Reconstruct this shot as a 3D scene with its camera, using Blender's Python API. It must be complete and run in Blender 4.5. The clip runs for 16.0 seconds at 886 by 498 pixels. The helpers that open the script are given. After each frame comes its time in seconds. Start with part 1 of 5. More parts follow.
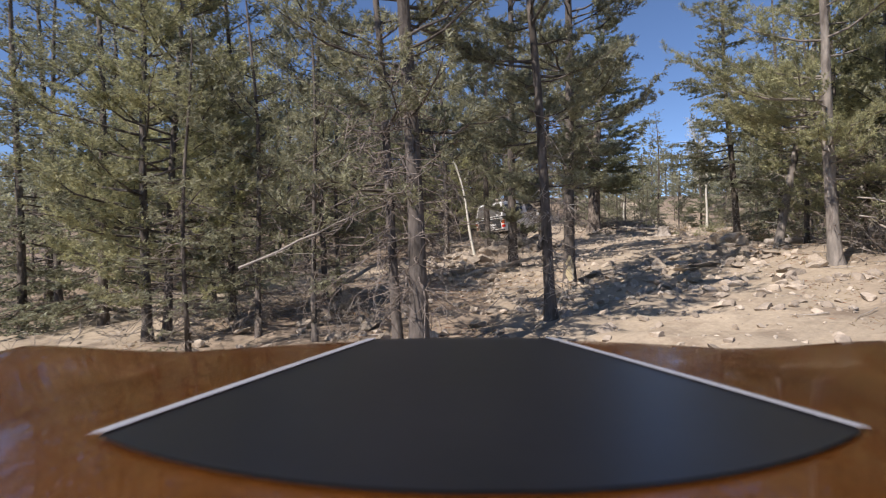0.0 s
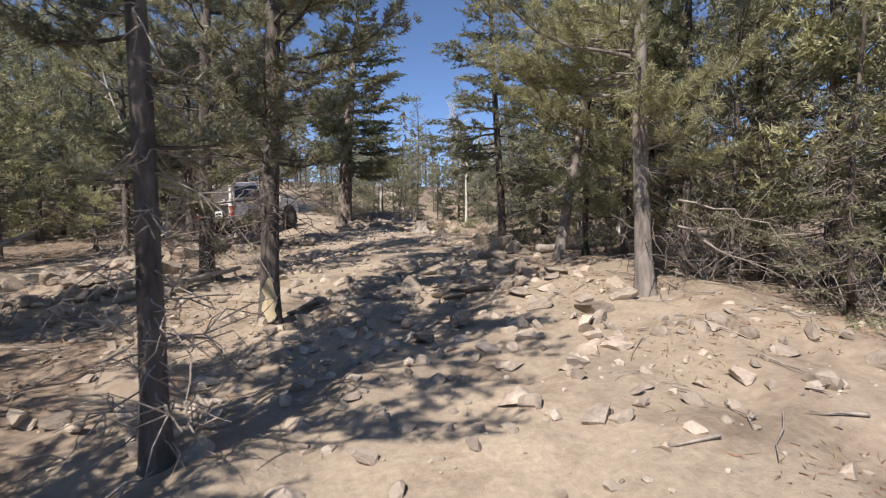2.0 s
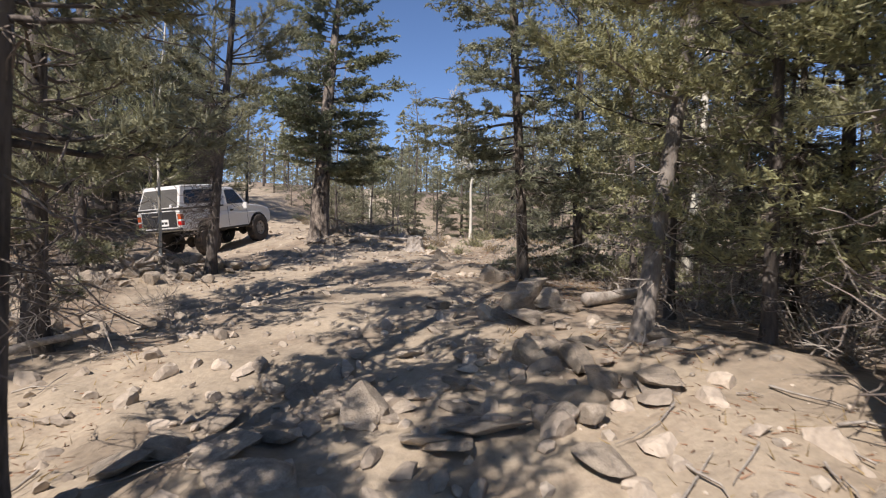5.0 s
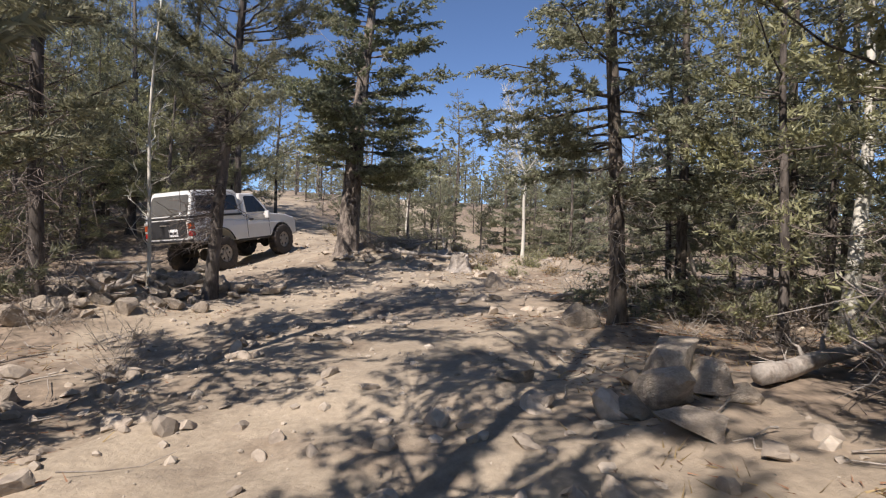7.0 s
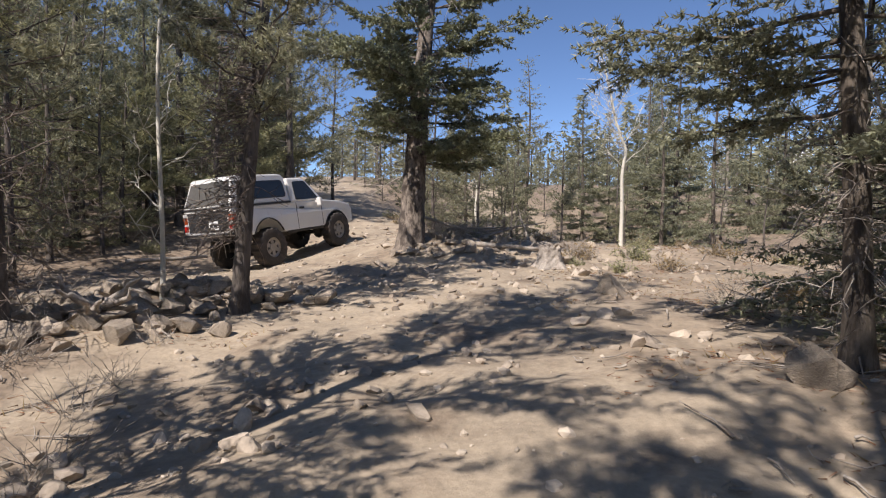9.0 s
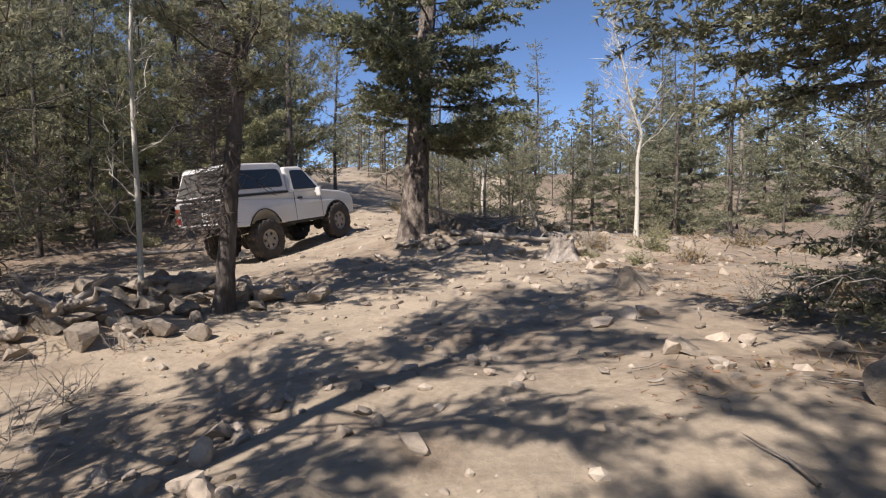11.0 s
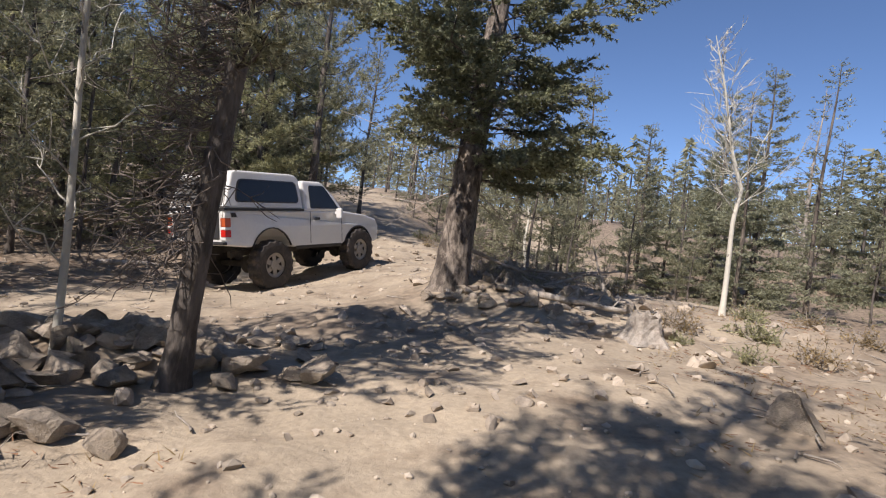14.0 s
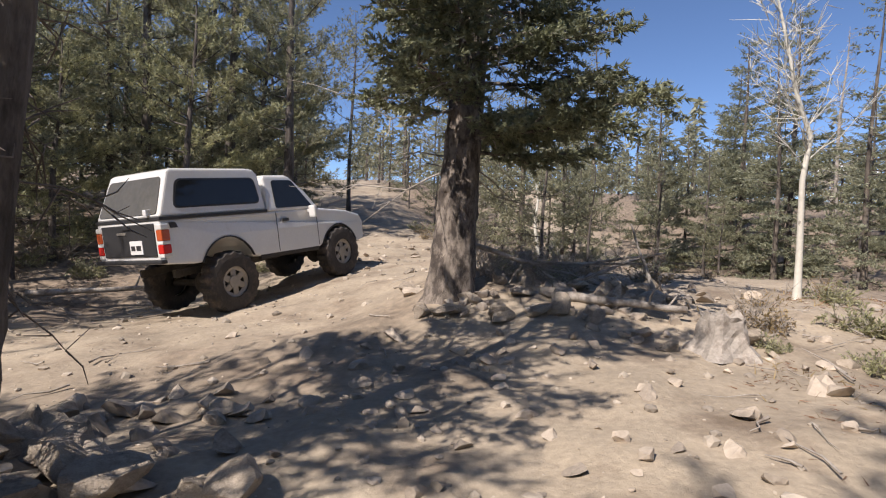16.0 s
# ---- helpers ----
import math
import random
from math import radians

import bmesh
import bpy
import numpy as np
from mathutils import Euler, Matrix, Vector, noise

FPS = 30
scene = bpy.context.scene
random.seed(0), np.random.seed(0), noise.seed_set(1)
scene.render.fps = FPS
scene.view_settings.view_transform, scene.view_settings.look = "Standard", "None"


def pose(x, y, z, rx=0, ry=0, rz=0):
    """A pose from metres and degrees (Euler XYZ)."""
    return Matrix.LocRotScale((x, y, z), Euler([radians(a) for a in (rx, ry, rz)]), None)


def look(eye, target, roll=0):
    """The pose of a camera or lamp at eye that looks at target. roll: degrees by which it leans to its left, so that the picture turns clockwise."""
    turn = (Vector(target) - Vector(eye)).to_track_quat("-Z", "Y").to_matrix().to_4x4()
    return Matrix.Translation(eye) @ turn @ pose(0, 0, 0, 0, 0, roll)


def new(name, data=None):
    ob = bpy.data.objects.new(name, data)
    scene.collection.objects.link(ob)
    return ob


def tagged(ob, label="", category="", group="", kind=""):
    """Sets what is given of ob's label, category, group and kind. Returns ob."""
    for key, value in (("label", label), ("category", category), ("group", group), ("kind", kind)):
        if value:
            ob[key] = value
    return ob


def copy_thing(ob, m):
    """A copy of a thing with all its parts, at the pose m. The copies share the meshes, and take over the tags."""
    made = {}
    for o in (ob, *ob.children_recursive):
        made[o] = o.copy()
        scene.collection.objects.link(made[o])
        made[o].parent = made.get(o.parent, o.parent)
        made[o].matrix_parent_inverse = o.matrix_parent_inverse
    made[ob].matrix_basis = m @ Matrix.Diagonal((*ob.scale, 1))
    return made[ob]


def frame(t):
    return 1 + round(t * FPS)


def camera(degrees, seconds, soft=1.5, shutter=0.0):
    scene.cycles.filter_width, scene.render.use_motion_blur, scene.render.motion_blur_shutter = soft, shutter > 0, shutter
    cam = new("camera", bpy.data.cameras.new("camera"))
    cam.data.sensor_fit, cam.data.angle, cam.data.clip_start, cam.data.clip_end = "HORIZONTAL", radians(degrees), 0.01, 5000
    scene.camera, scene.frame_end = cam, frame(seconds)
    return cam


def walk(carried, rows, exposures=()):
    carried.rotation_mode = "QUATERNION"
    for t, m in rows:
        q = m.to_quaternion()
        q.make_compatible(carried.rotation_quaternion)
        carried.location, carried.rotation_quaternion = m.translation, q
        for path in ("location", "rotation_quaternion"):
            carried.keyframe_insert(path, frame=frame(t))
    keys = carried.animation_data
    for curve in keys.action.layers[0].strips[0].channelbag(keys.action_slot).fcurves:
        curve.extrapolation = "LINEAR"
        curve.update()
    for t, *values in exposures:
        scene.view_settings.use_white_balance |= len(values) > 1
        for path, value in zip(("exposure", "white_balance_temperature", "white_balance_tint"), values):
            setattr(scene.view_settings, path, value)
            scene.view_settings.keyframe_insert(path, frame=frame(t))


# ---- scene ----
cam = camera(76.0, 16.0, soft=1.15, shutter=0.2)
# seconds, eye x y z, yaw, pitch, roll
PATH = [
    (0, 0.000, 0.000, 1.300, 0.73, 0.08, 1.29),
    (0.5, 0.225, 0.794, 1.445, -3.31, -0.73, 3.30),
    (1, 0.653, 1.908, 1.489, -11.29, -1.17, 3.26),
    (1.5, 0.974, 2.808, 1.513, -18.33, -2.26, -2.03),
    (2, 1.367, 3.481, 1.584, -22.50, -1.73, 0.33),
    (2.5, 1.626, 4.029, 1.635, -24.16, -2.27, -0.12),
    (3, 1.779, 4.336, 1.666, -24.68, -1.80, -0.20),
    (3.5, 1.976, 4.668, 1.706, -24.90, -1.67, 1.37),
    (4, 2.194, 5.145, 1.772, -24.89, -1.68, 1.35),
    (4.2, 2.288, 5.338, 1.809, -24.59, -1.71, 0.89),
    (6.3, 3.159, 8.201, 1.995, -19.61, -0.23, -1.64),
    (6.5, 3.164, 8.274, 2.002, -19.52, 0.04, -1.61),
    (7, 3.207, 8.558, 2.028, -18.86, -0.14, -1.73),
    (7.5, 3.257, 8.972, 2.052, -17.88, -0.49, -1.86),
    (8, 3.343, 9.531, 2.083, -16.20, -1.35, -1.71),
    (8.5, 3.459, 10.114, 2.105, -13.93, -1.34, -1.10),
    (8.7, 3.470, 10.353, 2.138, -13.19, -1.60, -0.93),
    (11, 3.637, 11.135, 2.133, -12.19, -2.91, -0.30),
    (11.5, 3.614, 11.499, 2.158, -11.52, -3.58, -1.39),
    (12, 3.668, 11.886, 2.194, -10.34, -3.77, -0.91),
    (12.5, 3.689, 12.215, 2.212, -9.67, -3.42, -0.17),
    (13, 3.662, 12.441, 2.262, -10.03, -2.02, -2.28),
    (13.5, 3.646, 12.638, 2.320, -10.00, -0.87, -4.94),
    (14, 3.661, 13.040, 2.340, -10.34, -0.13, -6.91),
    (14.5, 3.820, 13.616, 2.411, -11.56, -2.74, -4.72),
    (15, 3.991, 14.112, 2.428, -11.10, -1.26, -1.18),
    (15.5, 4.036, 14.544, 2.443, -10.68, -1.70, -1.20),
    (16, 4.037, 14.695, 2.440, -10.06, -1.43, -2.05),
]
walk(cam, [(t, pose(x, y, z, 90 + pitch, roll, yaw)) for t, x, y, z, yaw, pitch, roll in PATH], exposures=[(0, 0.45, 6620, 14), (16, 0.45, 6620, 14)])

# ---- light ----
SUN_EL, SUN_FROM = radians(47), Vector((-0.765, -0.645, 0)).normalized()
world = bpy.data.worlds.new("sky")
scene.world = world
world.use_nodes = True
wn = world.node_tree.nodes
sky = wn.new("ShaderNodeTexSky")
sky.sky_type, sky.sun_disc = "NISHITA", False
sky.sun_elevation, sky.sun_rotation = SUN_EL, math.atan2(SUN_FROM.x, SUN_FROM.y)
sky.altitude, sky.air_density, sky.dust_density, sky.ozone_density = 2800, 0.85, 0.1, 5.0
wn["Background"].inputs["Strength"].default_value = 0.118
world.node_tree.links.new(sky.outputs[0], wn["Background"].inputs[0])
lamp = bpy.data.lights.new("sun", "SUN")
lamp.energy, lamp.angle, lamp.color = 4.75, radians(0.55), (1.0, 0.935, 0.865)
sun = new("sun", lamp)
sun.matrix_world = look(Vector((0, 0, 30)) + SUN_FROM * 30, Vector((0, 0, 30)) - Vector((0, 0, math.tan(SUN_EL) * 30)))


# ---- materials ----
def material(name, colour, rough=0.8, metal=0.0, vary=0.25, scale=3.0, fine=40.0, bump=0.3, bump_scale=None,
             second=None, spots=(0.45, 0.6), per_object=0.0, per_island=0.0, coat=0.0, translucent=0.0, stretch=None):
    """Principled material: colour varied at two scales, optional second colour in patches, relief."""
    m = bpy.data.materials.new(name)
    m.use_nodes = True
    n, l = m.node_tree.nodes, m.node_tree.links
    b = n["Principled BSDF"]
    b.inputs["Roughness"].default_value, b.inputs["Metallic"].default_value = rough, metal
    b.inputs["Coat Weight"].default_value = coat
    tc = n.new("ShaderNodeTexCoord")
    src = tc.outputs["Object"]
    if stretch:
        mp = n.new("ShaderNodeMapping")
        mp.inputs["Scale"].default_value = stretch
        l.new(src, mp.inputs[0])
        src = mp.outputs[0]

    def tex(s, detail=6.0, r=0.6):
        t = n.new("ShaderNodeTexNoise")
        t.inputs["Scale"].default_value, t.inputs["Detail"].default_value, t.inputs["Roughness"].default_value = s, detail, r
        l.new(src, t.inputs["Vector"])
        return t.outputs["Fac"]

    def span(v, a, b_, lo, hi):
        r = n.new("ShaderNodeMapRange")
        r.inputs["From Min"].default_value, r.inputs["From Max"].default_value = a, b_
        r.inputs["To Min"].default_value, r.inputs["To Max"].default_value = lo, hi
        l.new(v, r.inputs["Value"])
        return r.outputs[0]

    def times(a, c):
        k = n.new("ShaderNodeMath")
        k.operation = "MULTIPLY"
        l.new(a, k.inputs[0])
        l.new(c, k.inputs[1])
        return k.outputs[0]

    big, small = tex(scale), tex(fine)
    value = times(span(big, 0.3, 0.7, 1 - vary, 1 + vary), span(small, 0.3, 0.7, 1 - vary * 0.7, 1 + vary * 0.7))
    if per_object:
        value = times(value, span(n.new("ShaderNodeObjectInfo").outputs["Random"], 0, 1, 1 - per_object, 1 + per_object))
    if per_island:
        value = times(value, span(n.new("ShaderNodeNewGeometry").outputs["Random Per Island"], 0, 1, 1 - per_island, 1 + per_island))
    base = n.new("ShaderNodeRGB")
    base.outputs[0].default_value = (*colour, 1)
    out = base.outputs[0]
    if second:
        mix = n.new("ShaderNodeMix")
        mix.data_type = "RGBA"
        l.new(span(tex(scale * 1.7, 9.0, 0.68), spots[0], spots[1], 0, 1), mix.inputs["Factor"])
        l.new(out, mix.inputs["A"])
        mix.inputs["B"].default_value = (*second, 1)
        out = mix.outputs["Result"]
    sc = n.new("ShaderNodeVectorMath")
    sc.operation = "SCALE"
    l.new(out, sc.inputs[0])
    l.new(value, sc.inputs["Scale"])
    l.new(sc.outputs[0], b.inputs["Base Color"])
    if bump:
        bp = n.new("ShaderNodeBump")
        bp.inputs["Strength"].default_value, bp.inputs["Distance"].default_value = bump, 0.02
        l.new(tex(bump_scale or fine * 0.6, 8.0, 0.65), bp.inputs["Height"])
        l.new(bp.outputs[0], b.inputs["Normal"])
    if translucent:
        tr = n.new("ShaderNodeBsdfTranslucent")
        l.new(sc.outputs[0], tr.inputs["Color"])
        ms = n.new("ShaderNodeMixShader")
        ms.inputs[0].default_value = translucent
        l.new(b.outputs[0], ms.inputs[1])
        l.new(tr.outputs[0], ms.inputs[2])
        l.new(ms.outputs[0], n["Material Output"].inputs["Surface"])
    return m


M_DIRT = material("decomposed_granite", (0.36, 0.296, 0.218), 0.95, vary=0.22, scale=0.8, fine=22, bump=1.0, bump_scale=9,
                  second=(0.20, 0.152, 0.108), spots=(0.5, 0.68))
M_ROCK = material("granite", (0.40, 0.335, 0.262), 0.93, vary=0.25, scale=2.5, fine=30, bump=0.9, second=(0.25, 0.21, 0.17), spots=(0.48, 0.66), per_object=0.25)
M_PEBBLE = material("gravel", (0.38, 0.325, 0.26), 0.92, vary=0.2, scale=3, fine=30, bump=0.3, per_island=0.35)
M_BARK = material("pine_bark", (0.135, 0.115, 0.10), 0.95, vary=0.35, scale=5, fine=30, bump=1.0, bump_scale=16, second=(0.06, 0.05, 0.042), spots=(0.46, 0.58), stretch=(1, 1, 0.25))
# lighter copy of the pine bark: sun on two trunks is in the colour
M_BARK_SUNLIT = material("sunlit_pine_bark", (0.25, 0.22, 0.19), 0.95, vary=0.35, scale=5, fine=30, bump=1.0, bump_scale=16, second=(0.13, 0.11, 0.095), spots=(0.5, 0.62), stretch=(1, 1, 0.25))
M_BARK_GREY = material("fir_bark", (0.15, 0.125, 0.10), 0.95, vary=0.4, scale=6, fine=34, bump=1.0, bump_scale=18, second=(0.065, 0.052, 0.042), spots=(0.46, 0.56), stretch=(1, 1, 0.3))
M_DEADWOOD = material("weathered_wood", (0.36, 0.32, 0.275), 0.9, vary=0.3, scale=4, fine=40, bump=0.5, second=(0.2, 0.165, 0.135), spots=(0.5, 0.65))
M_ASPEN = material("aspen_bark", (0.6, 0.57, 0.49), 0.8, vary=0.12, scale=3, fine=20, bump=0.4, second=(0.16, 0.14, 0.12), spots=(0.58, 0.64), stretch=(1, 1, 0.7))
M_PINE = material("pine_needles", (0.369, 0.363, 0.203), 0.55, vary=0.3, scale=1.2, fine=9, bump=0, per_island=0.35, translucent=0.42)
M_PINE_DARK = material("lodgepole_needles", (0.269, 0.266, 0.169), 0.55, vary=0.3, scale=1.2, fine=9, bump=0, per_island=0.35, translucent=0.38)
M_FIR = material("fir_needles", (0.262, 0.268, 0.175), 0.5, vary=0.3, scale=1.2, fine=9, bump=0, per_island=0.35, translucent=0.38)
# darker copy of the fir needles: a backlit crown's shade is in the colour
M_FIR_SHADED = material("shaded_fir_needles", (0.225, 0.237, 0.14), 0.55, vary=0.3, scale=1.2, fine=9, bump=0, per_island=0.35, translucent=0.3)
# dead wood darkened in colour for twigs standing in shade
M_TWIG_SHADED = material("shaded_dead_twigs", (0.20, 0.165, 0.14), 0.9, vary=0.3, scale=4, fine=40, bump=0.3)
M_BARK_OLD = material("old_fir_bark", (0.215, 0.18, 0.148), 0.95, vary=0.4, scale=7, fine=34, bump=1.0, bump_scale=20, second=(0.075, 0.06, 0.05), spots=(0.44, 0.56), stretch=(1, 1, 0.45))
M_SCRUB = material("dry_grass", (0.36, 0.27, 0.14), 0.85, vary=0.3, scale=1, fine=8, bump=0, per_island=0.3, translucent=0.38)
M_LITTER = material("needle_litter", (0.22, 0.12, 0.07), 0.95, vary=0.3, scale=1, fine=8, bump=0, per_island=0.4)


def add_soil(m, colour):
    """Mixes a brown forest soil into the dirt where the ground's soil value is high."""
    n, l = m.node_tree.nodes, m.node_tree.links
    b = n["Principled BSDF"]
    old = b.inputs["Base Color"].links[0].from_socket
    at = n.new("ShaderNodeAttribute")
    at.attribute_name = "soil"
    t = n.new("ShaderNodeTexNoise")
    t.inputs["Scale"].default_value, t.inputs["Detail"].default_value = 9.0, 8.0
    l.new(n["Texture Coordinate"].outputs["Object"], t.inputs["Vector"])
    sc = n.new("ShaderNodeVectorMath")
    sc.operation = "SCALE"
    sc.inputs[0].default_value = colour
    r = n.new("ShaderNodeMapRange")
    r.inputs["From Min"].default_value, r.inputs["From Max"].default_value = 0.3, 0.7
    r.inputs["To Min"].default_value, r.inputs["To Max"].default_value = 0.45, 1.6
    l.new(t.outputs["Fac"], r.inputs["Value"])
    l.new(r.outputs[0], sc.inputs["Scale"])
    mix = n.new("ShaderNodeMix")
    mix.data_type = "RGBA"
    l.new(at.outputs["Fac"], mix.inputs["Factor"])
    l.new(old, mix.inputs["A"])
    l.new(sc.outputs[0], mix.inputs["B"])
    l.new(mix.outputs["Result"], b.inputs["Base Color"])


add_soil(M_DIRT, (0.205, 0.158, 0.115))


# ---- the lie of the land ----
def lattice(ix, iy, seed):
    h = (ix * 374761393 + iy * 668265263 + seed * 974634541) & 0x7FFFFFFF
    h = ((h ^ (h >> 13)) * 1274126177) & 0x7FFFFFFF
    return ((h ^ (h >> 16)) & 0xFFFF) / 65535.0


def rough(x, y, size, seed=0):
    """Smooth noise, -1 to 1, with bumps of that size."""
    x, y = np.asarray(x, float) / size, np.asarray(y, float) / size
    ix, iy = np.floor(x).astype(np.int64), np.floor(y).astype(np.int64)
    fx, fy = x - ix, y - iy
    fx, fy = fx * fx * (3 - 2 * fx), fy * fy * (3 - 2 * fy)
    a, b = lattice(ix, iy, seed), lattice(ix + 1, iy, seed)
    c, d = lattice(ix, iy + 1, seed), lattice(ix + 1, iy + 1, seed)
    return 2 * ((a * (1 - fx) + b * fx) * (1 - fy) + (c * (1 - fx) + d * fx) * fy) - 1


RISE_Y = (-400, -40, -8, 0, 5, 10, 14, 18, 22, 26, 32, 42, 60, 120, 400)
RISE_Z = (-20, -3.5, -0.3, 0.1, 0.52, 0.90, 1.12, 1.32, 1.5, 2.0, 2.95, 4.6, 6.6, 10, 26)
# mounds: x, y, radius across, radius along, height
MOUNDS = [(5.4, 20.6, 1.5, 1.3, 0.28), (6.4, 20.0, 1.1, 0.7, 0.12), (6.6, 23.0, 2.2, 2.0, 0.30), (1.1, 16.4, 1.0, 0.75, 0.34), (2.0, 17.45, 0.85, 0.42, 0.3), (0.1, 13.2, 0.9, 1.6, 0.22), (5.6, 8.6, 1.5, 3.0, 0.16),
          (-2.2, 10.0, 2.0, 3.0, 0.2), (9.3, 20.3, 2.4, 2.4, 0.30), (7.3, 17.3, 1.0, 0.8, 0.08), (-3.0, 21.5, 4.0, 5.0, -0.12), (14, 32, 6, 6, -1.4), (1.5, 24.3, 2.0, 2.3, -0.42)]


def track(x, y):
    """How far a place lies from the middle of the two dirt tracks, in metres."""
    x, y = np.asarray(x, float), np.asarray(y, float)
    near = np.abs(x - np.interp(y, (-30, 0, 3.5, 5.2, 8.5, 12, 15, 18, 21, 24), (-2, 0.0, 1.4, 2.25, 3.25, 3.7, 4.1, 5.4, 8, 12)))
    left = np.abs(x - np.interp(y, (-30, 12, 16, 19, 22, 24.5, 27, 32, 45, 60), (-9, -5, -2.2, 0.0, 1.9, 3.6, 5.0, 5.0, 4.0, 3.0)))
    return np.minimum(near, left)


def ground(x, y):
    x, y = np.asarray(x, float), np.asarray(y, float)
    z = np.interp(y, RISE_Y, RISE_Z)
    for k in (-1.2, 1.2):
        z = z + 0.25 * (np.interp(y + k, RISE_Y, RISE_Z) - np.interp(y, RISE_Y, RISE_Z))
    z = z + 0.10 * np.clip(x - 3.3, -6, 2.6) * np.interp(y, (-10, 4, 8, 22, 40), (0, 0.5, 1, 0.6, 0.3))
    for cx, cy, rx, ry, h in MOUNDS:
        z = z + h * np.exp(-((x - cx) / rx) ** 2 - ((y - cy) / ry) ** 2)
    away = np.clip((track(x, y) - 0.9) / 1.5, 0, 1)
    z = z + 0.05 * rough(x, y, 1.3, 1) * (0.5 + away) + (0.03 * rough(x, y, 0.45, 2) + 0.018 * rough(x, y, 0.2, 6)) * (1 + 0.9 * np.exp(-((x - 2.5) / 3) ** 2 - ((y - 8.5) / 4) ** 2)) + 0.25 * rough(x, y, 7, 3) * away * np.clip((np.hypot(x - 3, y - 11) - 9) / 10, 0, 1)
    z = z + 0.07 * rough(x, y, 0.7, 8) * np.clip((y - 23.8) / 2, 0, 1) * np.clip((34 - y) / 4, 0, 1) * (np.abs(x - 5) < 6)
    z = z + np.clip((np.hypot(x - 3, y - 15) - 30) / 100, 0, 1) * 3.0 * rough(x, y, 45, 4)
    return z


def gz(x, y):
    return float(ground(x, y))


# ---- mesh helpers ----
def mesh_of(name, verts, faces, mat, smooth=False):
    """A mesh from arrays of corners and of triangles or quads."""
    me = bpy.data.meshes.new(name)
    verts, faces = np.asarray(verts, np.float32), np.asarray(faces, np.int32)
    k = faces.shape[1]
    me.vertices.add(len(verts))
    me.vertices.foreach_set("co", verts.ravel())
    me.loops.add(faces.size)
    me.loops.foreach_set("vertex_index", faces.ravel())
    me.polygons.add(len(faces))
    me.polygons.foreach_set("loop_start", np.arange(0, faces.size, k, dtype=np.int32))
    me.polygons.foreach_set("use_smooth", np.full(len(faces), smooth))
    me.update(calc_edges=True)
    me.materials.append(mat)
    return me


def child(name, me, parent, label=""):
    ob = new(name, me)
    ob.parent = parent
    return tagged(ob, label)


def part(name, bm, mat, parent, label="", smooth=False):
    me = bpy.data.meshes.new(name)
    bm.normal_update()
    if smooth:
        for f in bm.faces:
            f.smooth = True
    bm.to_mesh(me)
    bm.free()
    me.materials.append(mat)
    return child(name, me, parent, label)


def thing(name, label, category, m=None, group="", kind=""):
    ob = new(name)
    if m is not None:
        ob.matrix_world = m
    return tagged(ob, label, category, group, kind)


def box(bm, lo, hi, bevel=0.0, m=None):
    """A box between two corners, with rounded edges."""
    made = bmesh.ops.create_cube(bm, size=1)["verts"]
    lo, hi = Vector(lo), Vector(hi)
    for v in made:
        v.co = Vector([lo[i] + (v.co[i] + 0.5) * (hi[i] - lo[i]) for i in range(3)])
    if bevel:
        edges = list({e for v in made for e in v.link_edges})
        made = bmesh.ops.bevel(bm, geom=edges, offset=bevel, segments=2, affect="EDGES", profile=0.6)["verts"]
    if m is not None:
        bmesh.ops.transform(bm, matrix=m, verts=made)
    return made


# ---- ground ----
def build_ground():
    def steps(lo, hi, step, far):
        inner = np.arange(lo, hi + 1e-6, step)
        out, d, s = [], step, step
        while d < far:
            s *= 1.22
            d += s
            out.append(d)
        out = np.array(out)
        return np.concatenate([(lo - out)[::-1], inner, hi + out])
    xs, ys = steps(-6, 12, 0.1, 900), steps(-1, 30, 0.1, 900)
    X, Y = np.meshgrid(xs, ys)
    Z = ground(X, Y)
    n, m = X.shape
    idx = np.arange(n * m).reshape(n, m)
    faces = np.stack([idx[:-1, :-1], idx[:-1, 1:], idx[1:, 1:], idx[1:, :-1]], -1).reshape(-1, 4)
    me = mesh_of("ground", np.stack([X, Y, Z], -1).reshape(-1, 3), faces, M_DIRT, True)
    # fallen needles and soil lie away from the tracks
    away = np.clip((track(X, Y) - 1.0) / 1.6, 0, 1) * np.where((Y > 14) & (Y < 25) & (X > 1.5) & (X < 12), 0.45, 1.0) * np.where((Y > 4) & (Y < 12.5) & (X > 0.5) & (X < 6), 0.5, 1.0) * np.where((Y > 9.5) & (Y < 16) & (X > -2) & (X <= 0.5), 0.4, 1.0)
    soil = np.clip(away * 1.25 + 0.35 * rough(X, Y, 0.9, 11) + 0.2 * rough(X, Y, 0.35, 12) - 0.25, 0, 1)
    me.attributes.new("soil", "FLOAT", "POINT").data.foreach_set("value", soil.ravel().astype(np.float32))
    ob = new("ground", me)
    tagged(ob, "pale sandy dirt track and stony forest ground", "ground", kind="structure")


build_ground()


# ---- trees ----
def perp(d, rng):
    """Unit vectors square to the rows of d, at random round them."""
    r = rng.normal(size=d.shape)
    r -= (r * d).sum(-1, keepdims=True) * d
    return r / np.maximum(np.linalg.norm(r, axis=-1, keepdims=True), 1e-6)


def unit(v):
    return v / np.maximum(np.linalg.norm(v, axis=-1, keepdims=True), 1e-9)


